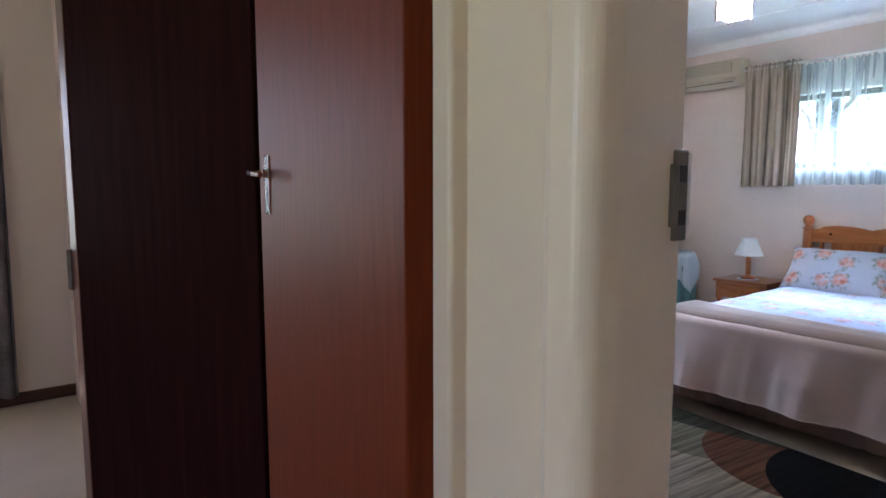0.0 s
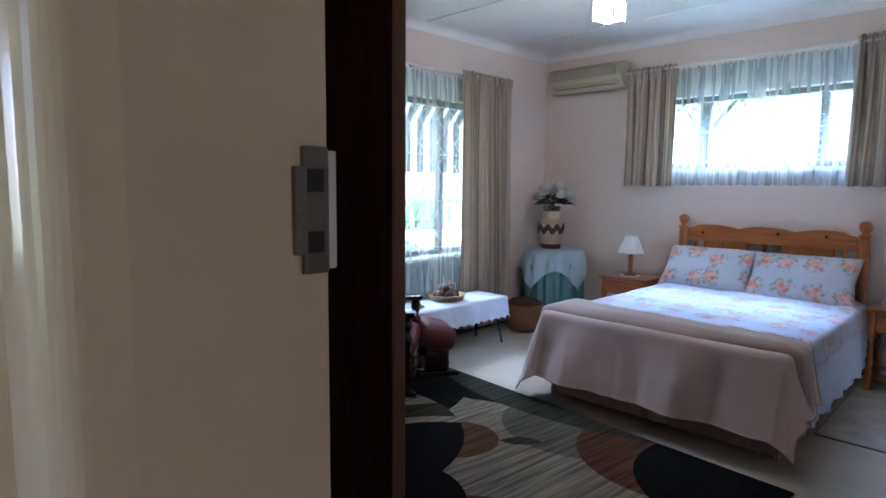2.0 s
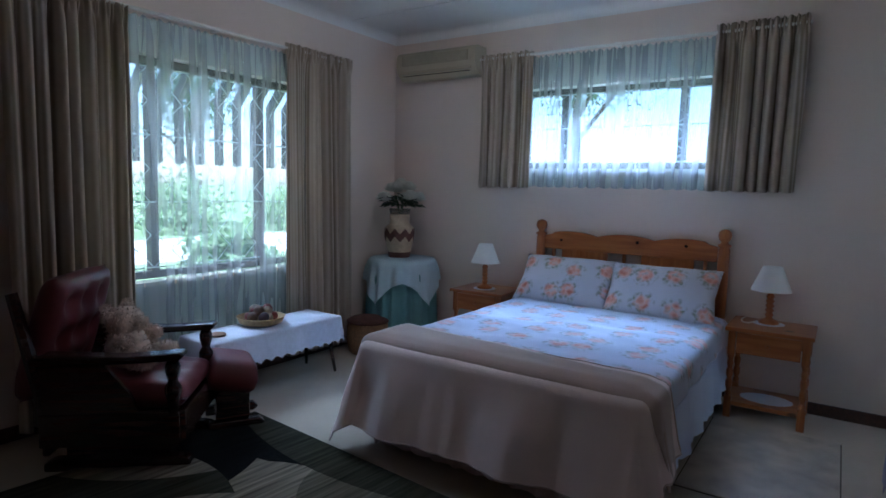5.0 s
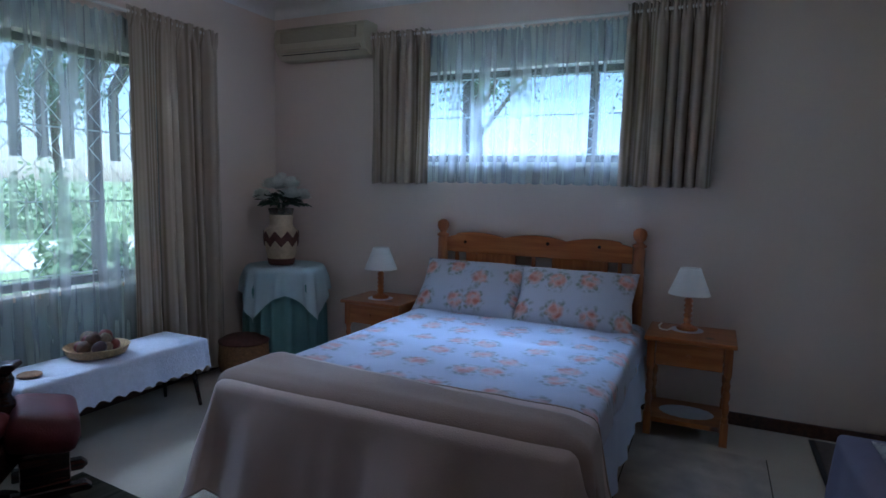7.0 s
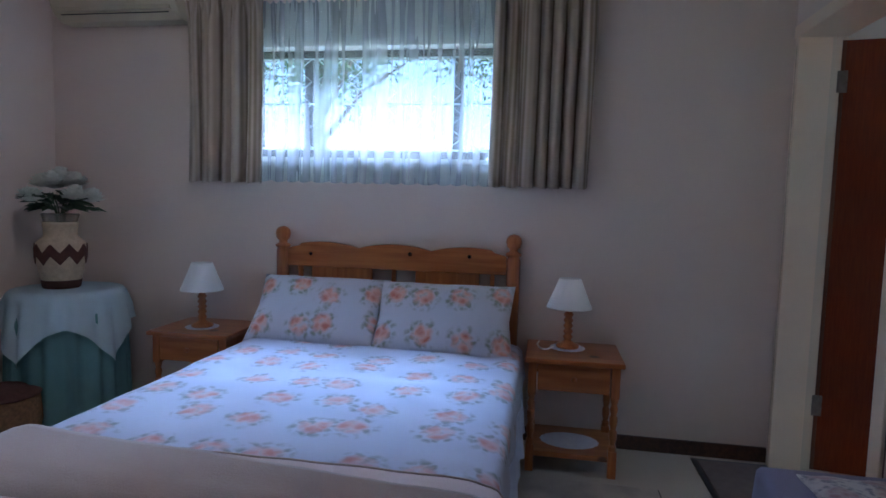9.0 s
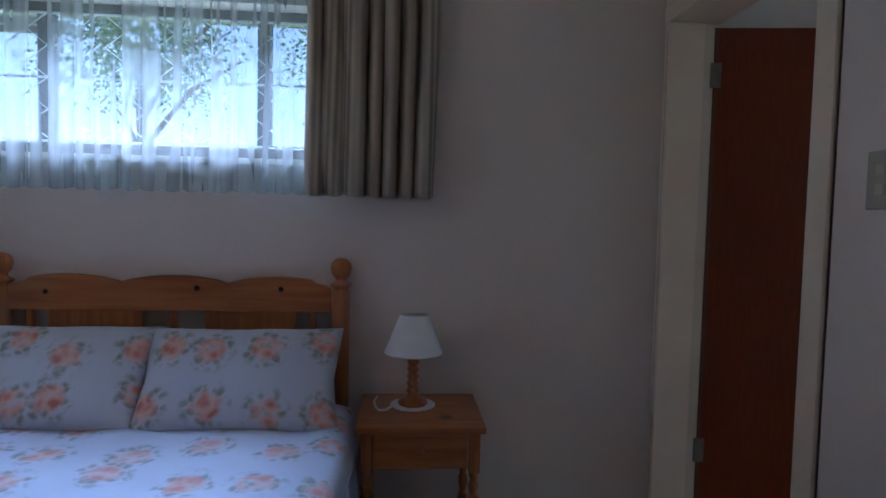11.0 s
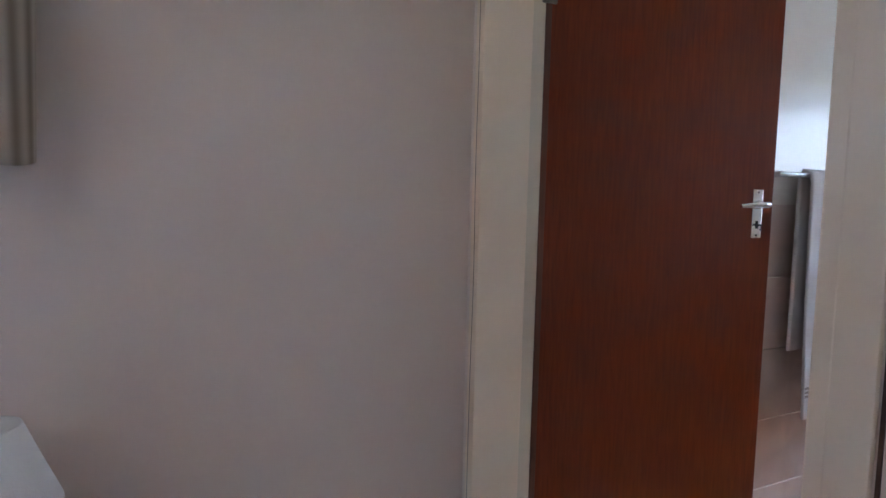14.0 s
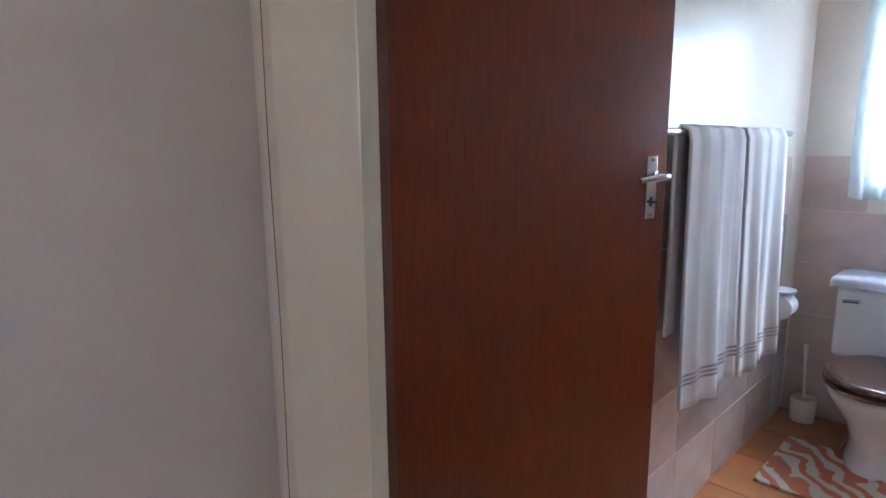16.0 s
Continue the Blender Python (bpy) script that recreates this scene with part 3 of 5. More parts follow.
# wardrobe beside the entry
root = thing("wardrobe", (0.81, 2.27, 0), "tall dark brown built-in wooden wardrobe", "wardrobe")
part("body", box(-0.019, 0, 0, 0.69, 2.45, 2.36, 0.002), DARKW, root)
for k in range(4):
    part("door", box(0.692, 0.0 + 0.6125 * k + 0.002, 0.07, 0.735, 0.6125 * (k + 1) - 0.002, 2.36, 0.003), DARKE, root)
part("plinth", box(0.66, 0.01, 0, 0.72, 2.44, 0.068), DARKW, root)

# ---- bathroom doorway ----
FT = 0.04
root = thing("door_frame", (0, 0, 0), "cream painted steel bathroom door frame", "door frame", kind="structure")
bm = box(D1 - 0.012, SY - 0.135, 0, D1 + 0.019, SY + 0.012, DT, 0.004)
box(D1 + 0.004, SY + 0.002, 0, D1 + 0.031, SY + 0.010, DT + 0.05, 0.003, bm)
part("jamb", bm, CREAM, root)
part("rebate", box(D1 + 0.0, SY - 0.202, 0, D1 + 0.019, SY - 0.137, DT, 0.003), CREAM_SHADED, root)
bm = box(D0 - 0.019, SY - 0.202, 0, D0 + 0.012, SY + 0.012, DT, 0.004)
box(D0 - FT - 0.026, SY + 0.002, 0, D0 - 0.012, SY + 0.014, DT + 0.05, 0.004, bm)
part("jamb", bm, CREAM, root)
bm = box(D0 - 0.019, SY - 0.202, DT, D1 + 0.019, SY + 0.012, DT + 0.019, 0.004)
box(D0 - FT - 0.026, SY + 0.002, DT + 0.001, D1 + FT + 0.002, SY + 0.014, DT + 0.062, 0.004, bm)
part("lintel", bm, CREAM, root)
# dark strip laid on the plaster stands in for shade in the gap
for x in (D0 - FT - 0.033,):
    part("shadow_gap", box(x, SY + 0.0005, 0, x + 0.005, SY + 0.003, DT + 0.05), SKIRT, root, "dark strip for the shadow in the gap between frame and plaster")

# thin dark tube draws the crack and the shade inside it
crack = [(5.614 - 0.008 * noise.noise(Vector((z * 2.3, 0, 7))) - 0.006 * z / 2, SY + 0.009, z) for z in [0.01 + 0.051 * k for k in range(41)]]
part("crack_shadow", tube(crack, 0.0038, 5), SKIRT, root, "uneven dark line for the shaded crack in the corner")

# open bathroom door: local y runs from the hinge to the free edge, local -x faces the bedroom side
ang = math.degrees(math.atan2(-0.802, -0.121)) - 90
root = thing("bathroom_door", pose(5.60, 0.495, 0, 0, 0, ang), "open glossy red-brown wooden bathroom door", "door")
part("leaf", box(-0.04, 0.004, 0.008, 0.0, 0.808, 2.07, 0.002), MEMB, root)
part("edge_strip", box(-0.042, 0.0, 0.008, 0.002, 0.018, 2.07, 0.002), DARKE, root)
root.matrix_world = pose(5.60, 0.495, 0, 0, 0, ang)
hp = lever(root, pose(0, 0.745, 1.29, 0, 0, 180), 1)
part("key", tube([(-0.004, 0, -0.034), (-0.022, 0, -0.034), (-0.026, 0.006, -0.05)], 0.004, 6), BLACK, hp, "black key in the lock")
for z in (0.33, 1.88):
    part("hinge", box(-0.004, -0.012, z - 0.05, 0.008, 0.03, z + 0.05, 0.002), STEEL, root, "dull painted butt hinge")

# ---- switch ----
SWITCHC = mat("aged_ivory_plastic", (0.40, 0.36, 0.26), 0.4, 0.06)
root = thing("light_switch", (4.503, SY, 1.385), "ivory plastic light switch on the wall", "light switch")
part("cover", box(-0.040, 0.001, -0.066, 0.040, 0.011, 0.066, 0.003), SWITCHC, root)
for z in (-0.022, 0.022):
    part("rocker", box(-0.012, 0.01, z - 0.013, 0.012, 0.015, z + 0.013, 0.002), IVORY, root)

# ---- bed ----
BY0, BY1, BF, BT = 1.955, 3.285, 3.66, 0.545   # sides, foot and top of the bed
root = thing("bed", (0, 0, 0), "double bed with a scalloped knotty pine headboard", "bed")
HX = 5.60
post = [(0.036, 0), (0.036, 0.98), (0.03, 0.99), (0.042, 1.0), (0.042, 1.01), (0.024, 1.02), (0.022, 1.03), (0.036, 1.045), (0.042, 1.07), (0.038, 1.092), (0.024, 1.106), (0.004, 1.112)]
for y in (1.98, 3.26):
    part("post", lathe(post, 20, m=pose(HX, y, 0)), PINEV, root, smooth=True)
top = []
for k in range(61):
    u = k / 60
    top.append((2.015 + u * 1.21, 1.005 + 0.028 * abs(math.sin(math.pi * 3 * u)) ** 0.8 - 0.012 * (1 if 0.06 > u or u > 0.94 else 0)))
rail = [(2.015, 0.895), *top, (3.225, 0.895)]
part("top_rail", prism(rail, HX - 0.018, HX + 0.018, "x", bevel=0.004), PINE, root)
part("lower_rail", box(HX - 0.016, 2.015, 0.42, HX + 0.016, 3.225, 0.54, 0.004), PINE, root)
for y0, y1 in ((2.075, 2.098), (2.155, 2.50), (2.608, 2.632), (2.74, 3.085), (3.142, 3.165)):
    part("slat", box(HX - 0.012, y0, 0.54, HX + 0.012, y1, 0.897, 0.003), PINEV, root)
for y, z, r in ((2.21, 0.985, 0.011), (2.53, 0.985, 0.012), (3.09, 0.965, 0.010)):
    part("knot", lathe([(r, 0.0), (r * 0.9, 0.0008), (r * 0.3, 0.0012)], 14, m=pose(HX - 0.0178, y, z, 0, -90, 0)), CHAIRW, root, "dark knot in the pine")
part("base", box(BF + 0.06, BY0 + 0.03, 0.12, 5.54, BY1 - 0.03, 0.32, 0.02), SHEET, root)
part("mattress", box(BF + 0.02, BY0 + 0.01, 0.322, 5.56, BY1 - 0.01, BT - 0.02, 0.05, seg=4), SHEET, root)
for x in (BF + 0.12, 5.44):
    for y in (BY0 + 0.1, BY1 - 0.1):
        part("leg", lathe([(0.02, 0), (0.025, 0.03), (0.022, 0.125)], 14, m=pose(x, y, 0)), CHAIRW, root)

bm = drape(BF + 0.055, 5.53, BY0 + 0.025, BY1 - 0.025, 0.325, (0.30, 0, 0.30, 0.30), 0.03, 0.02, 0.009, 60, 0.01, seed=4)
solo("bed_valance", bm, VALANCE, "dusty pink gathered valance round the bed base", "valance", smooth=True)
bm = drape(BF + 0.20, 5.49, BY0 + 0.012, BY1 - 0.012, BT - 0.004, (0, 0, 0.47, 0.40), 0.09, 0.025, 0.012, 22, 0.05, seed=12, hem=0.012)
solo("bed_sheet", bm, SHEET, "plain pale blue sheet hanging down the bed side", "sheet", smooth=True)
bm = drape(BF, 5.50, BY0, BY1, BT + 0.012, (0.12, 0, 0.17, 0.17), 0.12, 0.03, 0.010, 15, 0.06, puff=0.016, seed=2)
edge = border(bm)
spread = solo("bedspread", bm, FLORAL, "pale blue bedspread printed with coral roses", "bedspread", smooth=True)
part("hem", tube(edge, 0.0035, 6), SHEET, spread, "stitched pale hem", smooth=True)
bm = drape(BF - 0.006, BF + 0.30, BY0 - 0.012, BY1 + 0.012, BT + 0.02, (0.43, 0, 0.33, 0.44), 0.29, 0.02, 0.019, 11, 0.06, puff=0.008, seed=6)
edge = border(bm)
cover = solo("coverlet", bm, TAUPE, "taupe coverlet hanging over the foot of the bed", "blanket", smooth=True)
part("hem", tube(edge, 0.004, 6), THROW, cover, "stitched darker hem", smooth=True)
bm = drape(BF + 0.05, BF + 0.32, BY0 - 0.022, BY1 + 0.022, BT + 0.034, (0.11, 0, 0.36, 0.06), 0.16, 0.02, 0.012, 18, 0.07, puff=0.006, seed=9)
for v in bm.verts:
    v.co.x -= min(1.0, max(0.0, (v.co.x - BF) / 0.32)) * (0.02 + 0.13 * min(1.0, max(0.0, (BY1 - v.co.y) / 1.33)))
thick(solo("throw_blanket", bm, THROW, "brown-taupe fleece throw folded across the bed", "blanket", smooth=True), 0.014, 1)


def pillow(m, label, w=0.70, d=0.42, h=0.17, seed=0):
    def f(u, v):
        a, b = 2 * u - 1, 2 * v - 1
        s = abs(a) ** 0.9
        pinch = 1 - 0.07 * (1 - abs(b)) * abs(a) ** 3
        edge = max(0.0, (1 - abs(a) ** 3.2) * (1 - abs(b) ** 3.2)) ** 0.55
        return a * w / 2 * pinch, b * d / 2 * (1 - 0.07 * (1 - abs(a)) * abs(b) ** 3), edge
    bm = bmesh.new()
    for sgn in (1, -1):
        own = sheet(26, 18, lambda u, v: (lambda p: (p[0], p[1], sgn * h / 2 * p[2] + 0.012 * noise.noise(Vector((p[0] * 6, p[1] * 6, seed + sgn))) * p[2]))(f(u, v)), lambda u, v: (u * w + seed, v * d + seed * 0.7))
        if sgn < 0:
            bmesh.ops.reverse_faces(own, faces=own.faces)
        join(bm, own)
    bmesh.ops.remove_doubles(bm, verts=bm.verts, dist=0.0005)
    return solo("pillow", bm, PILLOW, label, "pillow", at=m, smooth=True, group="pillows on the bed")


pillow(pose(5.375, 2.965, 0.69, 0, -50, 0) @ pose(0, 0, 0, 0, 0, 90), "plump pillow printed with coral roses leaning on the headboard", seed=1)
pillow(pose(5.37, 2.305, 0.685, 0, -51, 2) @ pose(0, 0, 0, 0, 0, 90), "rose-printed pillow with a frilled end leaning on the headboard", seed=7)


# ---- bedside tables, lamps ----
def nightstand(m, label, closed):
    root = thing("bedside_table", m, label, "bedside table", "bedside tables")
    w, d, h = 0.43, 0.38, 0.555
    part("tabletop", box(-d / 2 - 0.02, -w / 2 - 0.012, h - 0.024, d / 2, w / 2 + 0.012, h, 0.006), PINE, root)
    for sx in (-1, 1):
        for sy in (-1, 1):
            x, y = sx * (d / 2 - 0.03), sy * (w / 2 - 0.024)
            bm = box(x - 0.02, y - 0.02, 0.38, x + 0.02, y + 0.02, h - 0.024, 0.003)
            box(x - 0.02, y - 0.02, 0.0, x + 0.02, y + 0.02, 0.13, 0.003, bm)
            lathe([(0.017, 0.125), (0.019, 0.15), (0.012, 0.16), (0.019, 0.19), (0.019, 0.22), (0.013, 0.235), (0.019, 0.26), (0.019, 0.29), (0.013, 0.30), (0.019, 0.33), (0.013, 0.35), (0.019, 0.37), (0.017, 0.385)], 14, bm, pose(x, y, 0))
            part("leg", bm, PINEV, root)
    part("drawer_front", box(-d / 2 + 0.004, -w / 2 + 0.05, 0.40, -d / 2 + 0.022, w / 2 - 0.05, h - 0.03, 0.004), PINE, root)
    part("knob", lathe([(0.006, 0), (0.006, 0.008), (0.013, 0.014), (0.011, 0.022), (0.003, 0.025)], 14, m=pose(-d / 2 + 0.005, 0, 0.465, 0, -90, 0)), PINEV, root)
    for sy in (-1, 1):
        part("side_panel", box(-d / 2 + 0.05, sy * (w / 2 - 0.02) - 0.007, 0.39, d / 2 - 0.05, sy * (w / 2 - 0.02) + 0.007, h - 0.024, 0.002), PINE, root)
    part("back_panel", box(d / 2 - 0.04, -w / 2 + 0.04, 0.39, d / 2 - 0.026, w / 2 - 0.04, h - 0.024, 0.002), PINE, root)
    part("shelf", box(-d / 2 + 0.015, -w / 2 + 0.01, 0.075, d / 2 - 0.012, w / 2 - 0.01, 0.10, 0.004), PINE, root)
    return root


NS = {"r": (5.455, 1.665), "l": (5.455, 3.63)}
nightstand(pose(*NS["r"], 0), "honey pine bedside table with a drawer and low shelf", True)
nightstand(pose(*NS["l"], 0), "honey pine bedside table with a drawer beside the round table", True)


def doily(x, y, z, r, ry=None):
    bm = lathe([(r * 0.98, 0), (r, 0.002), (r * 0.96, 0.003), (0.001, 0.003)], 72, wave=lambda a, k: 1 + 0.035 * abs(math.sin(9 * a)) - (0.0 if k < 3 else 0))
    if ry:
        bmesh.ops.scale(bm, vec=(1, ry / r, 1), verts=bm.verts)
    solo("doily", bm, LACE, "round white crocheted lace doily", "doily", at=(x, y, z), group="doilies")


def table_lamp(m, label):
    root = thing("table_lamp", m, label, "lamp", "bedside lamps")
    prof = [(0.055, 0), (0.058, 0.008), (0.05, 0.02), (0.032, 0.026), (0.02, 0.034)]
    for k in range(5):
        z = 0.04 + k * 0.028
        prof += [(0.017, z), (0.024, z + 0.010), (0.024, z + 0.016), (0.017, z + 0.026)]
    prof += [(0.016, 0.182), (0.012, 0.20), (0.010, 0.215)]
    part("stem", lathe(prof, 24), PINEV, root, "turned pine stem", smooth=True)
    part("bulb_holder", lathe([(0.013, 0.215), (0.013, 0.25), (0.02, 0.27), (0.022, 0.30), (0.012, 0.325)], 16), WHITEP, root)
    n = 40
    bm = bmesh.new()
    rings = []
    for r, z in ((0.112, 0.200), (0.111, 0.204), (0.082, 0.275), (0.055, 0.345), (0.054, 0.348), (0.052, 0.345), (0.079, 0.275), (0.108, 0.204)):
        rings.append([bm.verts.new((r * math.cos(2 * math.pi * i / n), r * math.sin(2 * math.pi * i / n), z)) for i in range(n)])
    rings.append(rings[0])
    for a, b in zip(rings, rings[1:]):
        for i in range(n):
            bm.faces.new((a[i], a[(i + 1) % n], b[(i + 1) % n], b[i]))
    part("shade", bm, SHADE, root, "cream cloth coolie shade", smooth=True)
    return root


table_lamp(pose(5.50, 1.69, 0.559), "small turned pine lamp with a cream cone shade")
table_lamp(pose(5.415, 3.64, 0.559), "small turned pine lamp with a pale scalloped shade")
for k in NS:
    doily(5.50 if k == "r" else 5.415, NS[k][1] + (0.01 if k == "l" else 0.025), 0.5555, 0.085)
doily(5.44, 1.665, 0.1005, 0.10, 0.14)
solo("lamp_cable", tube([(5.47, 1.76, 0.566), (5.42, 1.79, 0.561), (5.40, 1.815, 0.566), (5.45, 1.83, 0.561), (5.52, 1.84, 0.561), (5.58, 1.83, 0.562)], 0.0045, 6), WHITEP, "white lamp cable with an in-line switch on the table", "cable")

# ---- wall air conditioner ----
root = thing("air_conditioner", (BX, 4.235, 2.232), "ivory wall-mounted split air conditioner", "air conditioner")
sec = [(0, 0), (-0.10, 0), (-0.145, 0.03), (-0.175, 0.075), (-0.185, 0.11), (-0.180, 0.19), (-0.160, 0.215), (-0.13, 0.225), (0, 0.225)]
part("body", prism([(x, z) for x, z in sec], -0.40, 0.375, "y", bevel=0.006), IVORY, root)
part("front_grille", box(-0.187, -0.34, 0.105, -0.176, 0.31, 0.185, 0.001), GRILLE, root)
for k in range(9):
    part("louvre", box(-0.190, -0.33, 0.109 + k * 0.0085, -0.182, 0.30, 0.113 + k * 0.0085), IVORY, root)
part("air_vent", box(-0.148, -0.34, 0.028, -0.130, 0.33, 0.033, 0.001), BLACK, root)
part("flap", box(-0.172, -0.36, 0.040, -0.150, 0.34, 0.064, 0.002), IVORY, root)

# ---- curtains and rails ----
PX = BX - 0.09
root = thing("curtain_rail", (0, 0, 0), "white curtain rail over the high window", "curtain rail", "curtain rails")
part("rail", tube([(BX - 0.085, 1.60, 2.345), (BX - 0.085, 3.90, 2.345)], 0.011, 8), WHITEP, root)
for y in (1.75, 2.75, 3.8):
    part("bracket", box(BX - 0.09, y - 0.01, 2.335, BX - 0.0005, y + 0.01, 2.36, 0.002), WHITEP, root)
root = thing("curtain_rail", (0, 0, 0), "white curtain rail over the garden window", "curtain rail", "curtain rails")
part("rail", tube([(2.55, NY - 0.075, 2.265), (5.0, NY - 0.075, 2.285)], 0.011, 8), WHITEP, root)
for x in (2.7, 3.8, 4.9):
    part("bracket", box(x - 0.01, NY - 0.08, 2.265, x + 0.01, NY - 0.0005, 2.29, 0.002), WHITEP, root)
curtain("curtain", (PX, 3.84), (PX, 3.37), 1.345, 2.37, 6.5, 0.040, CURT, "short beige and brown striped pleated curtain", group="curtains", seed=0.4)
curtain("curtain", (PX, 2.11), (PX, 1.615), 1.355, 2.39, 7, 0.041, CURT, "short beige and brown striped pleated curtain", group="curtains", seed=1.7)
curtain("curtain", (2.63, NY - 0.085), (3.23, NY - 0.085), 0.06, 2.265, 8, 0.042, CURT, "long beige and brown striped pleated curtain", group="curtains", seed=3.1)
curtain("curtain", (4.33, NY - 0.085), (4.99, NY - 0.085), 0.06, 2.31, 8, 0.042, CURT, "long beige and brown striped pleated curtain", group="curtains", seed=5.3)
curtain("sheer_curtain", (BX - 0.04, 3.60), (BX - 0.04, 1.92), 1.36, 2.33, 20, 0.014, SHEER, "white see-through voile curtain over the high window", thickness=0.0, group="sheers", seed=1)
curtain("sheer_curtain", (2.85, NY - 0.035), (4.8, NY - 0.035), 0.12, 2.25, 20, 0.015, SHEER, "white see-through voile curtain over the garden window", thickness=0.0, group="sheers", seed=2)
for o in bpy.data.objects:
    if o.name.startswith("sheer_curtain"):
        o.modifiers.clear()

# ---- round table in the corner ----
RT = (5.34, 4.40)
root = thing("round_table", (*RT, 0), "small round table under floor-length cloths", "table")
part("tabletop", lathe([(0.255, 0.70), (0.26, 0.71), (0.26, 0.728), (0.255, 0.732)], 40), CHAIRW, root)
part("pedestal", lathe([(0.16, 0.0), (0.15, 0.03), (0.04, 0.06), (0.03, 0.3), (0.045, 0.66), (0.12, 0.70)], 20), CHAIRW, root)


def skirt_cloth(r0, r1, z0, z1, folds, amp, n=160, arc=None, rows=14, seed=0.0):
    bm = bmesh.new()
    c = bm.verts.new((0, 0, z1))
    rings = []
    for k in range(6):
        r = r0 * (k + 1) / 6
        rings.append([bm.verts.new((r * math.cos(2 * math.pi * i / n), r * math.sin(2 * math.pi * i / n), z1 - (0.004 if k == 5 else 0))) for i in range(n)])
    for k in range(1, rows + 1):
        ring = []
        for i in range(n):
            a = 2 * math.pi * i / n
            low = z0 + (arc * abs(math.cos(2 * a - 1.32)) if arc else 0)
            s = k / rows
            z = z1 - 0.012 - (z1 - low - 0.012) * s
            r = r0 + 0.012 + (r1 - r0) * s + amp * min(1, 2.2 * s) * (math.sin(folds * a + seed) + 0.5 * math.sin(folds * 1.6 * a + 1))
            ring.append(bm.verts.new((r * math.cos(a), r * math.sin(a), z)))
        rings.append(ring)
    for i in range(n):
        bm.faces.new((c, rings[0][i], rings[0][(i + 1) % n]))
    for a, b in zip(rings, rings[1:]):
        for i in range(n):
            bm.faces.new((a[i], b[i], b[(i + 1) % n], a[(i + 1) % n]))
    return bm


solo("tablecloth", skirt_cloth(0.262, 0.285, 0.012, 0.737, 18, 0.013), TEAL, "teal green cloth gathered to the floor", "tablecloth", at=(*RT, 0), smooth=True)
solo("table_overlay", skirt_cloth(0.269, 0.300, 0.36, 0.743, 14, 0.014, arc=0.20, seed=1.0), PALE, "pale blue overlay cloth with pointed corners", "tablecloth", at=(*RT, 0), smooth=True)

CLAY = mat("cream_woven_clay", (0.52, 0.40, 0.27), 0.75, 0.2, 25, bump=0.7, bscale=110)
BROWN = mat("dark_brown_weave", (0.10, 0.035, 0.025), 0.75, 0.3, 30, bump=0.6, bscale=110)
root = thing("vase", (RT[0] - 0.02, RT[1] + 0.02, 0.746), "cream woven vase with a brown zigzag band", "vase")
body = [(r * 0.92, z * 0.93) for r, z in [(0.088, 0.0), (0.096, 0.015), (0.112, 0.08), (0.125, 0.15), (0.130, 0.22), (0.128, 0.265), (0.108, 0.285), (0.090, 0.30), (0.088, 0.33), (0.092, 0.37), (0.094, 0.385), (0.086, 0.385), (0.08, 0.36)]]
part("body", lathe(body, 40), CLAY, root, smooth=True)
part("base_band", lathe([(0.087, 0.0), (0.093, 0.015), (0.098, 0.045), (0.09, 0.046)], 40), BROWN, root, "dark brown base band")
bm = bmesh.new()
n, teeth = 96, 9
lo, hi = [], []
for i in range(n):
    a = 2 * math.pi * i / n
    z = 0.165 + 0.05 * abs(((i * teeth / n) % 1) * 2 - 1)
    for lst, zz in ((lo, z - 0.035), (hi, z + 0.03)):
        r = 0.1235 if zz > 0.16 else 0.121 - (0.16 - zz) * 0.15
        lst.append(bm.verts.new((r * math.cos(a), r * math.sin(a), zz)))
for i in range(n):
    bm.faces.new((lo[i], lo[(i + 1) % n], hi[(i + 1) % n], hi[i]))
thick(part("zigzag_band", bm, BROWN, root, "dark brown zigzag band"), 0.004, 0)
PETAL = mat("white_petals", (0.78, 0.78, 0.70), 0.7, 0.12, 30)
STEM = mat("dark_leaf", (0.025, 0.06, 0.025), 0.5, 0.4, 20)
CRYST = mat("frosted_holder", (0.5, 0.47, 0.42), 0.15, 0.1, 12)
CRYST.node_tree.nodes["Principled BSDF"].inputs["Transmission Weight"].default_value = 0.7
root = thing("flower_arrangement", (RT[0] - 0.02, RT[1] + 0.02, 1.06), "white artificial flowers with dark green leaves in the vase", "flowers")
part("holder", lathe([(0.05, 0.0), (0.07, 0.02), (0.078, 0.06), (0.085, 0.085), (0.08, 0.09)], 24, wave=lambda a, k: 1 + 0.06 * math.cos(8 * a)), CRYST, root, smooth=True)
rnd = random.Random(5)
for k in range(11):
    a = k * 2.4
    q = 0.0 if k == 0 else (0.085 if k < 5 else 0.165)
    px, py, pz, r = q * math.cos(a) * 0.8, q * math.sin(a), (0.275 if k == 0 else 0.25 if k < 5 else 0.175) + rnd.uniform(-0.012, 0.012), rnd.uniform(0.062, 0.074)
    bm = bmesh.new()
    for ring in range(5):
        for p in range(9):
            e, az = 1.40 - ring * 0.27, p * 0.698 + ring * 0.4 + rnd.uniform(-0.15, 0.15)
            d = Vector((math.cos(e) * math.cos(az), math.cos(e) * math.sin(az), math.sin(e)))
            t1 = Vector((-math.sin(az), math.cos(az), 0.0))
            c0 = Vector((px, py, pz - 0.02))
            c1, c2 = c0 + d * r * 0.7, c0 + d * r * rnd.uniform(1.05, 1.25) 
            w = t1 * r * 0.42
            v = [bm.verts.new(c) for c in (c0 + d * 0.01, c1 + w, c2 + w * 0.4, c2 - w * 0.4, c1 - w)]
            bm.faces.new(v)
    part("blossom", bm, PETAL, root)
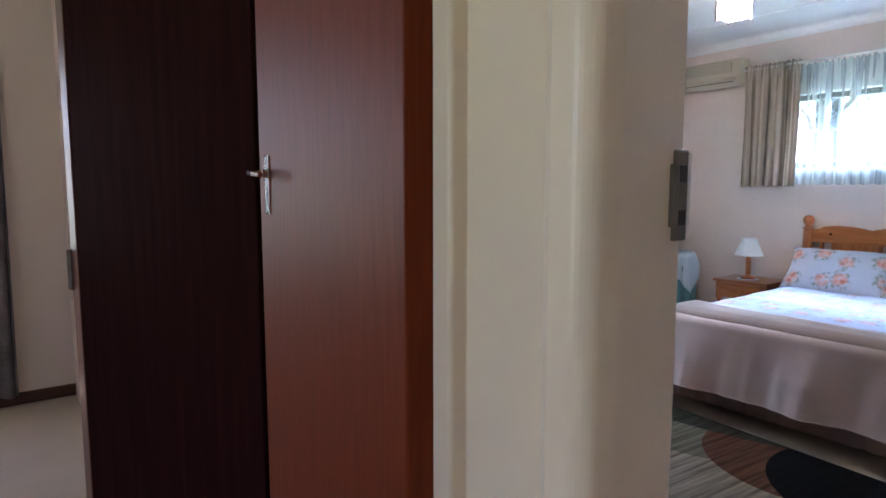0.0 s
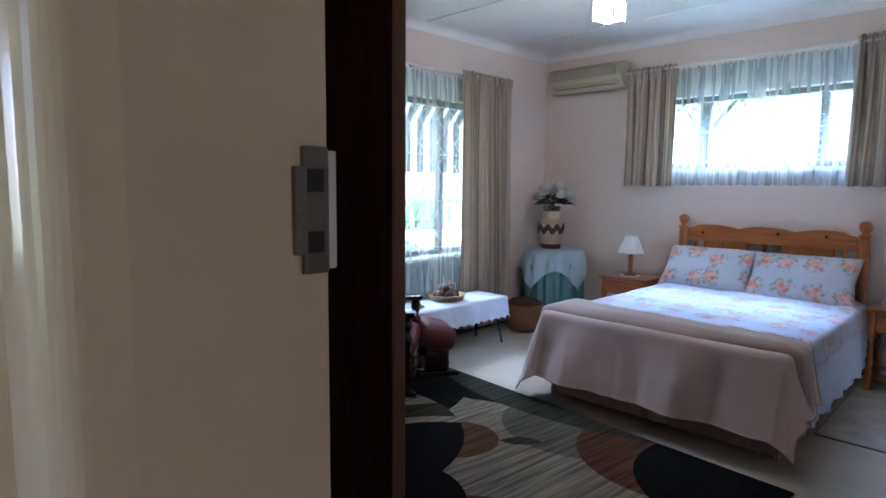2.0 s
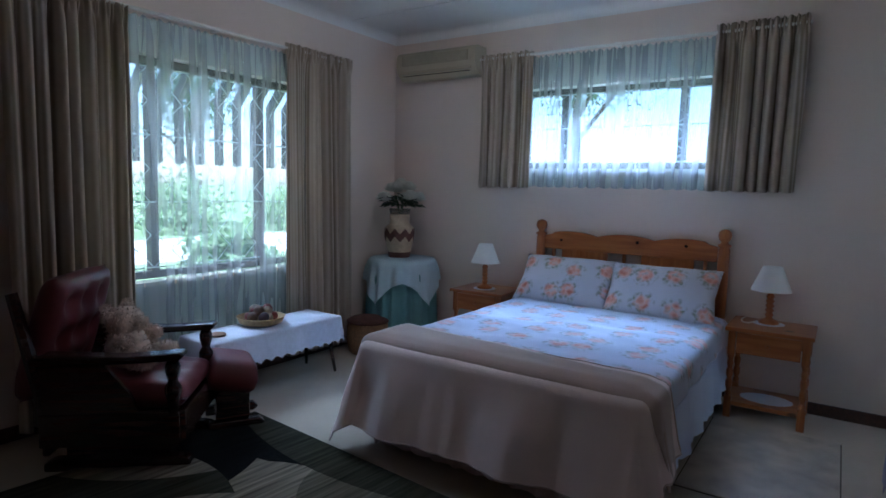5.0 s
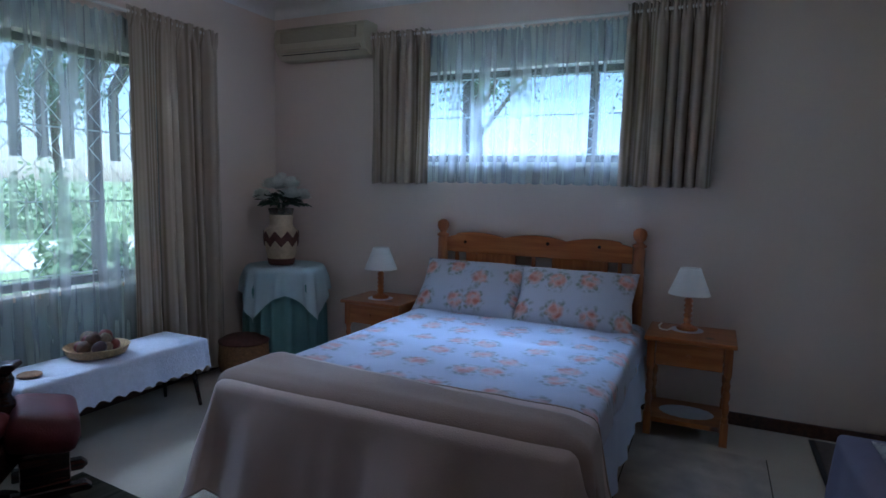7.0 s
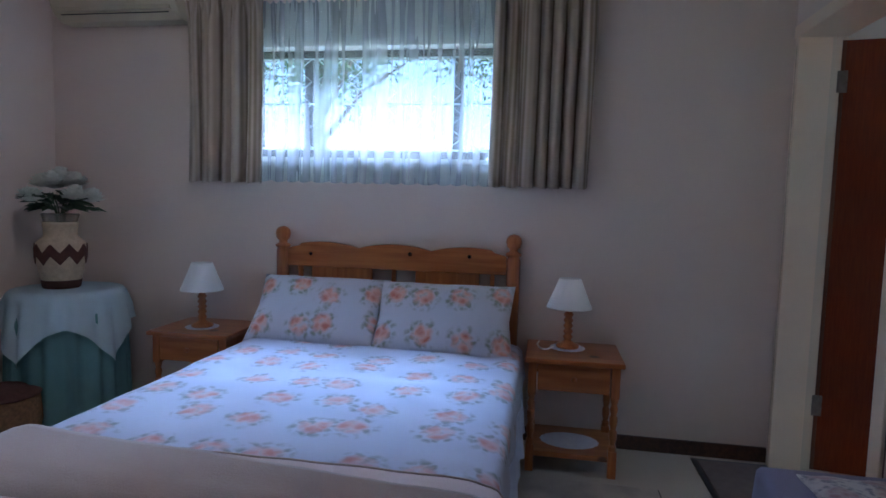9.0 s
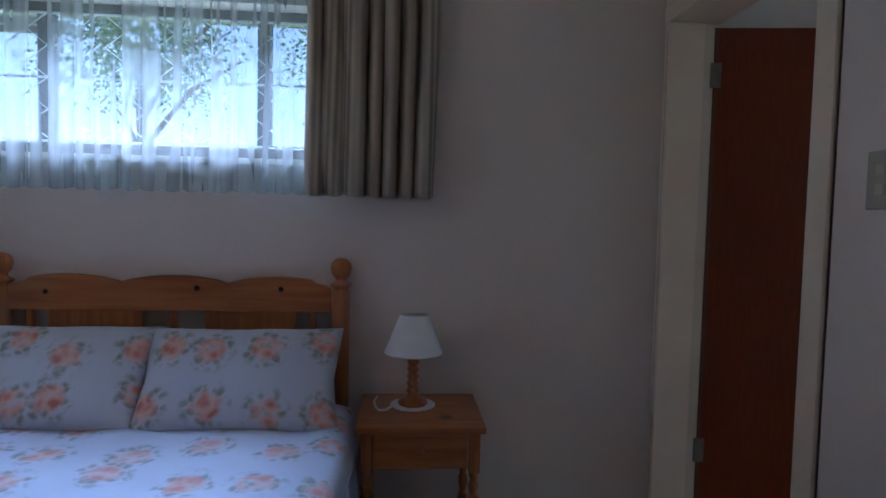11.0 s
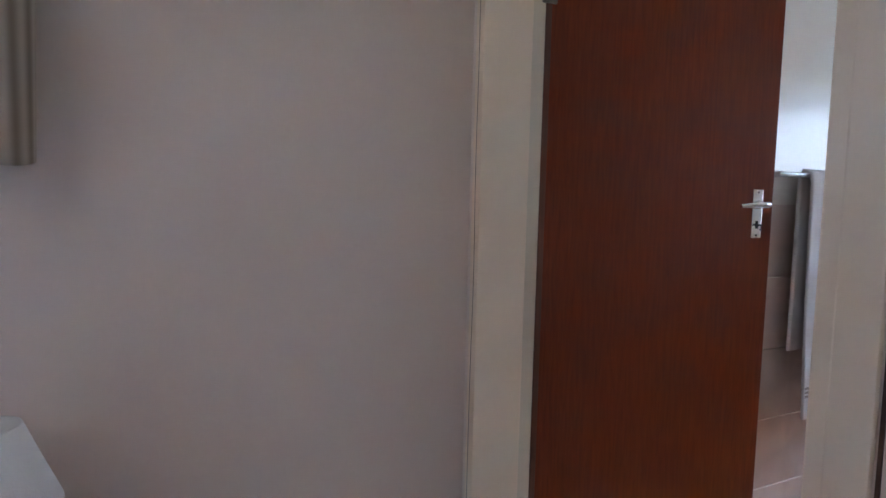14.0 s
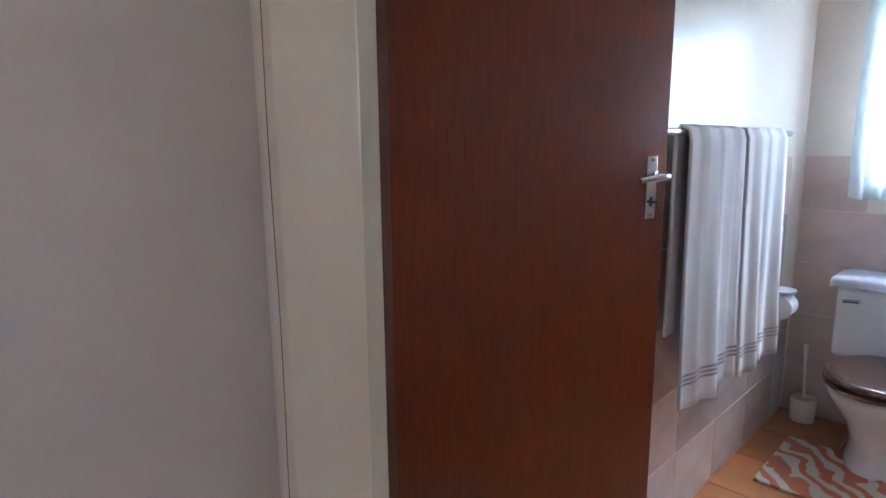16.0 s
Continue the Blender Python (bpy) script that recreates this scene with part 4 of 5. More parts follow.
for k in range(90):
    a, e = rnd.uniform(0, 6.28), rnd.uniform(0.08, 0.2)
    d = Vector((math.cos(a), math.sin(a), rnd.uniform(0.0, 0.7))).normalized()
    c = Vector((0, 0, 0.12)) + d * rnd.uniform(0.04, 0.13)
    s = Vector((-d.y, d.x, 0)).normalized() * 0.034
    tip = c + d * 0.10 + Vector((0, 0, -0.03))
    bm = bmesh.new()
    v = [bm.verts.new(p) for p in (c, c + d * 0.05 + s, tip, c + d * 0.05 - s)]
    bm.faces.new(v)
    part("leaf", bm, STEM, root)
for k in range(6):
    a = k * 1.05
    part("stem", tube([(0, 0, 0.03), (0.03 * math.cos(a), 0.03 * math.sin(a), 0.12), (0.07 * math.cos(a), 0.09 * math.sin(a), 0.2)], 0.004, 5), STEM, root)

# low basket by the curtain
root = thing("floor_basket", (4.97, 4.45, 0), "brown woven basket with a patterned lid on the floor", "basket")
part("body", lathe([(0.13, 0), (0.15, 0.02), (0.17, 0.12), (0.16, 0.24), (0.15, 0.25)], 32), WICKER, root, smooth=True)
part("lid", lathe([(0.165, 0.25), (0.168, 0.262), (0.13, 0.285), (0.06, 0.30), (0.01, 0.302)], 32), BROWN, root, "dark woven lid", smooth=True)
for k in range(8):
    a = k * math.pi / 4
    part("lid_patch", box(0.07, -0.025, 0, 0.125, 0.025, 0.004, 0.001, m=pose(0, 0, 0.289, 0, 14, math.degrees(a)) ), CLAY, root, "cream woven wedge")

# ---- coffee table under the garden window ----
CT = (3.46, 4.48, 4.28, 4.615, 0.405)
root = thing("coffee_table", (0, 0, 0), "low dark wooden table with splayed legs", "table")
part("tabletop", box(CT[0], CT[2], CT[4] - 0.03, CT[1], CT[3], CT[4] - 0.005, 0.004), CHAIRW, root)
for x, y, sx, sy in ((CT[0] + 0.08, CT[2] + 0.06, -1, -1), (CT[0] + 0.08, CT[3] - 0.06, -1, 1), (CT[1] - 0.08, CT[2] + 0.06, 1, -1), (CT[1] - 0.08, CT[3] - 0.06, 1, 1)):
    part("leg", tube([(x + sx * 0.05, y + sy * 0.04, 0.0), (x, y, CT[4] - 0.03)], [0.010, 0.019], 10), CHAIRW, root)
bm = drape(CT[0], CT[1], CT[2], CT[3], CT[4] + 0.010, (0.16, 0.17, 0.19, 0.02), 0.10, 0.014, 0.007, 20, 0.012, puff=0.002, seed=3, hem=0.022)
ob = solo("lace_tablecloth", bm, LACE, "white lace tablecloth with a scalloped edge", "tablecloth", smooth=True)
root = thing("fruit_bowl", (3.93, 4.46, CT[4] + 0.013), "shallow wicker bowl of brown pods and fruit", "bowl")
part("bowl", lathe([(0.11, 0.0), (0.135, 0.01), (0.15, 0.045), (0.155, 0.05), (0.148, 0.052), (0.13, 0.02), (0.0, 0.014)], 36, wave=lambda a, k: 1 + 0.008 * math.sin(36 * a)), mat("pale_wicker", (0.42, 0.27, 0.13), 0.7, 0.4, 60, bump=1.0, bscale=120), root, smooth=True)
FRUIT = [mat("brown_pod", (0.12, 0.055, 0.03), 0.6, 0.5, 30, bump=0.8, bscale=60), mat("red_fruit", (0.20, 0.035, 0.03), 0.4, 0.3, 15), mat("pale_cone", (0.27, 0.19, 0.13), 0.7, 0.5, 40, bump=0.8, bscale=70), mat("purple_fruit", (0.045, 0.018, 0.03), 0.35, 0.3, 15)]
rnd = random.Random(3)
for k in range(15):
    a, q = k * 2.4, (0.09 if k < 9 else 0.045) * (0.7 + 0.3 * rnd.random())
    r = rnd.uniform(0.026, 0.036)
    z = 0.018 + r if k < 9 else 0.06 + r * 0.8
    bm = lathe([(r * math.sin(t) * 1.0, -r * math.cos(t) * 1.1) for t in (0.05, 0.5, 1.0, 1.57, 2.1, 2.6, 3.05)], 14, m=pose(q * math.cos(a), q * math.sin(a), z, rnd.uniform(-40, 40), rnd.uniform(-40, 40), 0))
    part("fruit", bm, FRUIT[k % 4], root, smooth=True)
root = solo("coaster", lathe([(0.045, 0), (0.05, 0.003), (0.05, 0.009), (0.044, 0.012)], 24), WICKER, "small round woven coaster on the lace cloth", "coaster", at=(3.56, 4.40, CT[4] + 0.014))

# ---- rocking chair ----
root = thing("rocking_chair", pose(2.97, 4.17, 0.0, 0, 0, -48) @ Matrix.Scale(0.95, 4), "dark wooden platform rocker with buttoned burgundy leather", "armchair")
for s in (-1, 1):
    y = s * 0.30
    arm = [(-0.36, 0.575), (-0.30, 0.60), (0.05, 0.585), (0.24, 0.60), (0.30, 0.605), (0.31, 0.585), (0.29, 0.565), (0.05, 0.55), (-0.36, 0.545)]
    part("armrest", prism(arm, y - 0.045, y + 0.045, "y", bevel=0.010), CHAIRW, root)
    part("front_post", lathe([(0.026, 0.30), (0.026, 0.36), (0.038, 0.40), (0.038, 0.43), (0.022, 0.46), (0.034, 0.50), (0.036, 0.53), (0.024, 0.56)], 16, m=pose(0.25, y, 0)), CHAIRW, root, smooth=True)
    wing = [(-0.30, 0.30), (0.10, 0.30), (0.06, 0.40), (-0.02, 0.50), (-0.06, 0.555), (-0.34, 0.56)]
    part("side_wing", prism(wing, y - 0.014, y + 0.014, "y", bevel=0.004), CHAIRW, root)
    part("side_panel", box(-0.34, y - 0.02, 0.15, 0.28, y + 0.02, 0.31, 0.008), CHAIRW, root)
    runner = [(-0.36, 0.0), (0.28, 0.0), (0.31, 0.02), (0.30, 0.05), (0.25, 0.06), (-0.32, 0.06), (-0.36, 0.04)]
    part("runner", prism(runner, y * 0.72 - 0.03, y * 0.72 + 0.03, "y", bevel=0.008), CHAIRW, root)
    part("back_stile", tube([(-0.30, y * 0.95, 0.20), (-0.37, y * 0.95, 0.55), (-0.45, y * 0.9, 0.87)], [0.03, 0.032, 0.026], 8), CHAIRW, root)
part("rocker_base", box(-0.28, -0.20, 0.055, 0.20, 0.20, 0.17, 0.01), CHAIRW, root)
part("front_rail", box(0.25, -0.29, 0.16, 0.30, 0.29, 0.31, 0.006), CHAIRW, root)
part("back_rail", box(-0.34, -0.29, 0.10, -0.31, 0.29, 0.30, 0.006), CHAIRW, root)


def puffed(w, d, h, nx=18, ny=18, tuft=None):
    bm = bmesh.new()
    for sgn in (1, -1):
        def f(u, v):
            a, b = 2 * u - 1, 2 * v - 1
            e = max(0.0, (1 - abs(a) ** 6) * (1 - abs(b) ** 6)) ** 0.4
            z = sgn * h / 2 * e
            if tuft and sgn > 0:
                z -= tuft * sum(math.exp(-(((a - p) * 3.6) ** 2 + ((b - q) * 3.6) ** 2) * 2.2) for p in (-0.6, 0.0, 0.6) for q in (-0.55, 0.05, 0.6)) * e
            return a * w / 2, b * d / 2, z
        own = sheet(nx, ny, f)
        if sgn < 0:
            bmesh.ops.reverse_faces(own, faces=own.faces)
        join(bm, own)
    bmesh.ops.remove_doubles(bm, verts=bm.verts, dist=0.0005)
    return bm


bm = puffed(0.60, 0.54, 0.15, tuft=0.02)
bmesh.ops.transform(bm, matrix=pose(0.0, 0, 0.375, 0, 4, 0), verts=bm.verts)
part("seat", bm, LEATH, root, smooth=True)
bm = puffed(0.60, 0.56, 0.16, 30, 30, tuft=0.05)
bmesh.ops.transform(bm, matrix=pose(-0.35, 0, 0.645, 0, -74, 0) @ pose(0, 0, 0, 180, 0, 0), verts=bm.verts)
part("backrest", bm, LEATH, root, "buttoned burgundy leather backrest", smooth=True)

root = thing("footstool", pose(3.45, 4.13, 0, 0, 0, -30) @ Matrix.Scale(0.88, 4), "burgundy leather footstool on a dark round foot", "footstool")
bm = puffed(0.30, 0.44, 0.20)
bmesh.ops.transform(bm, matrix=pose(0, 0, 0.33, 0, 12, 0), verts=bm.verts)
part("cushion", bm, LEATH, root, smooth=True)
part("base", box(-0.10, -0.17, 0.06, 0.10, 0.17, 0.25, 0.02), CHAIRW, root)
for s in (-1, 1):
    part("foot", prism([(-0.14, 0.0), (0.16, 0.0), (0.19, 0.025), (0.16, 0.055), (-0.14, 0.06)], s * 0.14 - 0.03, s * 0.14 + 0.03, "y", bevel=0.01), CHAIRW, root)

# soft toy on the seat: one plain mesh
FUR = mat("fluffy_pale_fur", (0.66, 0.50, 0.40), 0.95, 0.3, 30, bump=1.0, bscale=70, sheen=0.5)
bm = bmesh.new()


def blob(c, r, sq=(1, 1, 1), seed=0):
    own = bmesh.new()
    bmesh.ops.create_icosphere(own, subdivisions=3, radius=1)
    for v in own.verts:
        k = 1 + 0.10 * noise.noise(v.co * 5 + Vector((seed, 0, 0))) + 0.06 * noise.noise(v.co * 13)
        v.co = Vector((v.co.x * r * sq[0] * k, v.co.y * r * sq[1] * k, v.co.z * r * sq[2] * k)) + Vector(c)
    rnd = random.Random(seed)
    fine = [(v.co.copy(), v.normal.copy()) for v in own.verts]
    centre = Vector(c)
    for p, _ in fine:
        d = (p - centre).normalized()
        for q in range(2):
            d2 = (d + Vector((rnd.gauss(0, 0.5), rnd.gauss(0, 0.5), rnd.gauss(-0.2, 0.5)))).normalized()
            side = d2.orthogonal().normalized() * 0.005
            tuft = [own.verts.new(p + side), own.verts.new(p - side), own.verts.new(p + d2 * rnd.uniform(0.012, 0.026))]
            own.faces.new(tuft)
    join(bm, own)


for c, r, sq, sd in (((0, 0, 0.11), 0.12, (1, 1, 1.1), 1), ((0.02, 0, 0.27), 0.095, (1, 1.15, 0.95), 2), ((0.10, 0, 0.25), 0.045, (1, 1, 0.8), 3), ((0.0, 0.09, 0.35), 0.035, (0.6, 1, 1), 4), ((0.0, -0.09, 0.35), 0.035, (0.6, 1, 1), 5), ((0.14, 0.10, 0.05), 0.055, (1.7, 1, 1), 6), ((0.14, -0.10, 0.05), 0.055, (1.7, 1, 1), 7), ((0.07, 0.13, 0.16), 0.045, (1.4, 0.9, 1), 8), ((0.07, -0.13, 0.16), 0.045, (1.4, 0.9, 1), 9)):
    blob(c, r, sq, sd)
solo("soft_toy", bm, FUR, "fluffy cream soft toy sitting on the armchair", "soft toy", at=pose(2.95, 4.20, 0.412, 0, -14, -62) @ Matrix.Scale(0.85, 4), smooth=True)


# ---- rugs ----
def rug_material():
    m = mat("rug_pile", (0.3, 0.3, 0.3), 0.98, 0.1, 6, bump=0.8, bscale=260)
    t = m.node_tree
    b = t.nodes["Principled BSDF"]
    b.inputs["Specular IOR Level"].default_value = 0.1
    tc = t.nodes.new("ShaderNodeTexCoord")

    def disc(cx, cy, r):
        d = t.nodes.new("ShaderNodeVectorMath")
        d.operation = "DISTANCE"
        d.inputs[1].default_value = (cx, cy, 0.012)
        t.links.new(tc.outputs["Object"], d.inputs[0])
        l = t.nodes.new("ShaderNodeMath")
        l.operation = "LESS_THAN"
        l.inputs[1].default_value = r
        t.links.new(d.outputs["Value"], l.inputs[0])
        return l.outputs[0]

    def both(a, c):
        x = t.nodes.new("ShaderNodeMath")
        x.operation = "MULTIPLY"
        t.links.new(a, x.inputs[0])
        t.links.new(c, x.inputs[1])
        return x.outputs[0]

    OLIVE, BLK, BEIGE, SAND, RUST = (0.034, 0.033, 0.022), (0.004, 0.004, 0.004), (0.21, 0.175, 0.13), (0.11, 0.10, 0.07), (0.105, 0.05, 0.026)
    left, top_leaf = disc(-0.50, 0.72, 0.78), disc(0.6, 1.5, 0.9)
    BROWN_ = (0.085, 0.036, 0.020)
    layers = [(disc(-4.55, -0.74, 5.2), BEIGE), (disc(0.12, 0.26, 0.47), BEIGE), (disc(0.03, 0.20, 0.22), RUST), (disc(0.72, -0.10, 0.46), SAND),
              (both(disc(0.20, -0.10, 0.14), disc(0.36, 0.06, 0.18)), OLIVE), (disc(0.76, -0.64, 0.50), BROWN_), (disc(0.72, -1.02, 0.52), BLK), (disc(-0.66, -0.62, 0.50), BROWN_),
              (disc(-0.62, -0.05, 0.36), BLK), (both(disc(0.45, 1.0, 0.62), disc(0.0, 1.35, 0.86)), BLK), (left, OLIVE), (both(left, disc(-0.30, -0.05, 0.70)), BEIGE),
              (both(left, disc(-0.30, -0.05, 0.62)), BLK), (both(left, top_leaf), BEIGE), (disc(2.6, 0.4, 2.03), OLIVE)]
    col = None
    for fac, c in layers:
        x = t.nodes.new("ShaderNodeMix")
        x.data_type = "RGBA"
        t.links.new(fac, x.inputs["Factor"])
        x.inputs["A"].default_value, x.inputs["B"].default_value = (*BLK, 1), (*c, 1)
        if col is not None:
            t.links.new(col, x.inputs["A"])
        col = x.outputs["Result"]
    mp = t.nodes.new("ShaderNodeMapping")
    mp.inputs["Scale"].default_value, mp.inputs["Rotation"].default_value = (1.2, 26, 1), (0, 0, 0.35)
    t.links.new(tc.outputs["Object"], mp.inputs[0])
    st = t.nodes.new("ShaderNodeTexNoise")
    st.inputs["Scale"].default_value, st.inputs["Detail"].default_value = 1.6, 4
    t.links.new(mp.outputs[0], st.inputs["Vector"])
    r = t.nodes.new("ShaderNodeMapRange")
    r.inputs["From Min"].default_value, r.inputs["From Max"].default_value, r.inputs["To Min"].default_value, r.inputs["To Max"].default_value = 0.3, 0.7, 0.4, 1.5
    t.links.new(st.outputs["Fac"], r.inputs[0])
    mx = t.nodes.new("ShaderNodeMix")
    mx.data_type, mx.blend_type = "RGBA", "MULTIPLY"
    mx.inputs["Factor"].default_value = 1
    t.links.new(col, mx.inputs["A"])
    t.links.new(r.outputs[0], mx.inputs["B"])
    t.links.new(mx.outputs["Result"], b.inputs["Base Color"])
    return m


solo("area_rug", box(-0.80, -1.15, 0.0, 0.80, 1.15, 0.013, 0.005), rug_material(), "large rug of dark green, beige and rust arcs", "rug", at=pose(2.70, 3.02, 0.001, 0, 0, -4.8))
PALERUG = mat("pale_patterned_rug", (0.38, 0.30, 0.23), 0.95, 0.35, 7, bump=0.7, bscale=240, sheen=0.3)
root = thing("bedside_rug", (4.70, 1.60, 0.001), "cream and grey patterned bedside rug with a dark binding", "rug")
part("field", box(-0.50, -0.32, 0, 0.50, 0.31, 0.010, 0.004), PALERUG, root)
part("binding", box(-0.506, -0.326, 0, 0.506, 0.316, 0.006, 0.002), mat("dark_binding", (0.08, 0.06, 0.045), 0.9), root, "dark brown bound edge")
root = thing("door_mat", (5.22, 0.88, 0.001), "grey-brown mat with a dark rim before the bathroom", "mat")
part("field", box(-0.36, -0.165, 0, 0.355, 0.145, 0.011, 0.004), mat("mat_pile", (0.13, 0.10, 0.09), 0.95, 0.2, 20, bump=0.8, bscale=200), root)
part("rim", box(-0.385, -0.19, 0, 0.38, 0.17, 0.007, 0.003), BLACK, root, "dark rubber rim")

# ---- upholstered chest by the south wall ----
QUILT = floral("quilt_cloth", (0.50, 0.46, 0.44), (0.30, 0.16, 0.18), (0.42, 0.30, 0.30), (0.16, 0.15, 0.19), 0.12, 0.5)
MAUVE = mat("mauve_border_cloth", (0.22, 0.20, 0.27), 0.85, 0.08, 8, bump=0.4, bscale=160)
root = thing("blanket_chest", (4.13, 0.885, 0), "low chest under a mauve-bordered floral quilt", "chest")
part("body", box(-0.38, -0.195, 0.0, 0.38, 0.20, 0.42, 0.02), MAUVE, root)
bm = drape(-0.39, 0.39, -0.20, 0.21, 0.44, (0.29, 0.32, 0.0, 0.33), 0.04, 0.02, 0.006, 16, 0.035, puff=0.008, seed=8)
solo("quilt", bm, MAUVE, "mauve quilt draped over the low chest", "quilt", at=(4.13, 0.885, 0.012), smooth=True)
bm = sheet(24, 12, lambda u, v: (-0.33 + 0.66 * u, -0.17 + 0.31 * v, 0.026 * math.sin(math.pi * min(1, 6 * u, 6 * (1 - u), 6 * v, 6 * (1 - v)) / 2) + 0.006 * noise.noise(Vector((u * 7, v * 5, 2)))), lambda u, v: (u * 0.66, v * 0.31))
thick(solo("floral_cushion", bm, QUILT, "flat floral cushion lying on the quilt", "cushion", at=(4.13, 0.885, 0.454), smooth=True), 0.004, -1)

# ---- ceiling fan lamp ----
LAMP = (3.90, 3.08)
GLOBE = glow("lit_glass", (1.0, 0.93, 0.82), LAMPGLOW)
FANW = mat("fan_white", (0.72, 0.70, 0.66), 0.4, 0.05)
root = thing("ceiling_fan", (*LAMP, H), "white ceiling fan with a lit square glass lamp", "ceiling fan")
part("canopy", lathe([(0.055, 0.0), (0.06, -0.02), (0.03, -0.05), (0.014, -0.055)], 24), FANW, root, smooth=True)
part("motor", lathe([(0.014, -0.05), (0.06, -0.065), (0.10, -0.08), (0.10, -0.12), (0.06, -0.135)], 32), FANW, root, smooth=True)
for k in range(4):
    blade = part("blade", box(0.12, -0.06, -0.108, 0.56, 0.06, -0.101, 0.003, m=pose(0, 0, 0, 0, 0, 35 + 90 * k)), FANW, root)
    part("blade_arm", box(0.06, -0.015, -0.105, 0.16, 0.015, -0.097, 0.002, m=pose(0, 0, 0, 0, 0, 35 + 90 * k)), STEEL, root)
part("lamp_fitting", lathe([(0.06, -0.135), (0.065, -0.15), (0.05, -0.16)], 24), STEEL, root)
bm = box(-0.068, -0.068, -0.305, 0.068, 0.068, -0.162, 0.02)
part("lamp_glass", bm, GLOBE, root, "lit frosted glass")
for sx in (-1, 1):
    for sy in (-1, 1):
        part("corner_clip", box(sx * 0.070 - 0.006, sy * 0.070 - 0.006, -0.315, sx * 0.070 + 0.006, sy * 0.070 + 0.006, -0.20, 0.002), STEEL, root)

# ---- bathroom ----
BY, BW = -2.24, 3.4     # far wall and west wall of the bathroom
TILE = mat("beige_marbled_tile", (0.62, 0.49, 0.44), 0.22, 0.14, 5, bump=0.05, bscale=14)
TERRA = mat("terracotta_tile", (0.42, 0.15, 0.05), 0.32, 0.2, 6, bump=0.15, bscale=40)
GROUT = mat("pale_grout", (0.58, 0.52, 0.46), 0.9, 0.1, 20)
BWALL = mat("bathroom_paint", (0.76, 0.68, 0.60), 0.18, 0.03, 2, bump=0.04)
CERAM = mat("white_ceramic", (0.80, 0.80, 0.80), 0.12, 0.02, 3, coat=0.5)
BWIN = (4.35, 5.34, 1.22, 2.12)
slab("wall_bathroom", [(BX, BY - TH, -0.12, BX + TH, SY - 0.2, H), (BW, BY - TH, -0.12, BWIN[0], BY, H), (BWIN[1], BY - TH, -0.12, BX, BY, H), (BWIN[0], BY - TH, -0.12, BWIN[1], BY, BWIN[2]), (BWIN[0], BY - TH, BWIN[3], BWIN[1], BY, H), (BW - 0.12, BY, -0.12, BW, SY - 0.2, H)], BWALL, "cream gloss painted bathroom walls", "wall")
slab("ceiling_bathroom", [(BW, BY - TH, H, BX + TH, SY - 0.2, H + 0.1)], CEIL, "white bathroom ceiling", "ceiling")
floor2 = slab("floor_bathroom", [(BW, BY, -0.12, BX, -0.2, -0.005), (D0 + 0.01, -0.2, -0.004, BX, SY - 0.2, -0.0005)], GROUT, "terracotta tiled bathroom floor", "floor")
window("window_3", "x", BY, BWIN[0], BWIN[1], BWIN[2] + 0.03, BWIN[3], (4.85,), "bronze-framed bathroom window", -1)
curtain("sheer_curtain", (BWIN[0] - 0.05, BY + 0.06), (BWIN[1] + 0.10, BY + 0.06), 1.13, 2.2, 14, 0.018, sheer("bathroom_voile", 0.35), "white voile curtain over the bathroom window", thickness=0.0)
rail_root = thing("curtain_rail", (0, 0, 0), "white rail over the bathroom window", "curtain rail")
part("rail", tube([(BWIN[0] - 0.1, BY + 0.06, 2.21), (BWIN[1] + 0.14, BY + 0.06, 2.21)], 0.008, 8), WHITEP, rail_root)
for x in (BWIN[0], BWIN[1] + 0.1):
    part("bracket", box(x - 0.008, BY + 0.0005, 2.20, x + 0.008, BY + 0.065, 2.218, 0.001), WHITEP, rail_root)

root = thing("towel_rail", (0, 0, 0), "chrome double towel rail on the tiled wall", "towel rail")
part("bar", tube([(5.575, -0.46, 1.425), (5.575, -1.66, 1.425)], 0.010, 12), CHROME, root)
for y in (-0.47, -1.67):
    part("bracket", tube([(5.575, y, 1.425), (5.62, y, 1.425), (5.6515, y, 1.42)], [0.011, 0.012, 0.02], 12), CHROME, root)


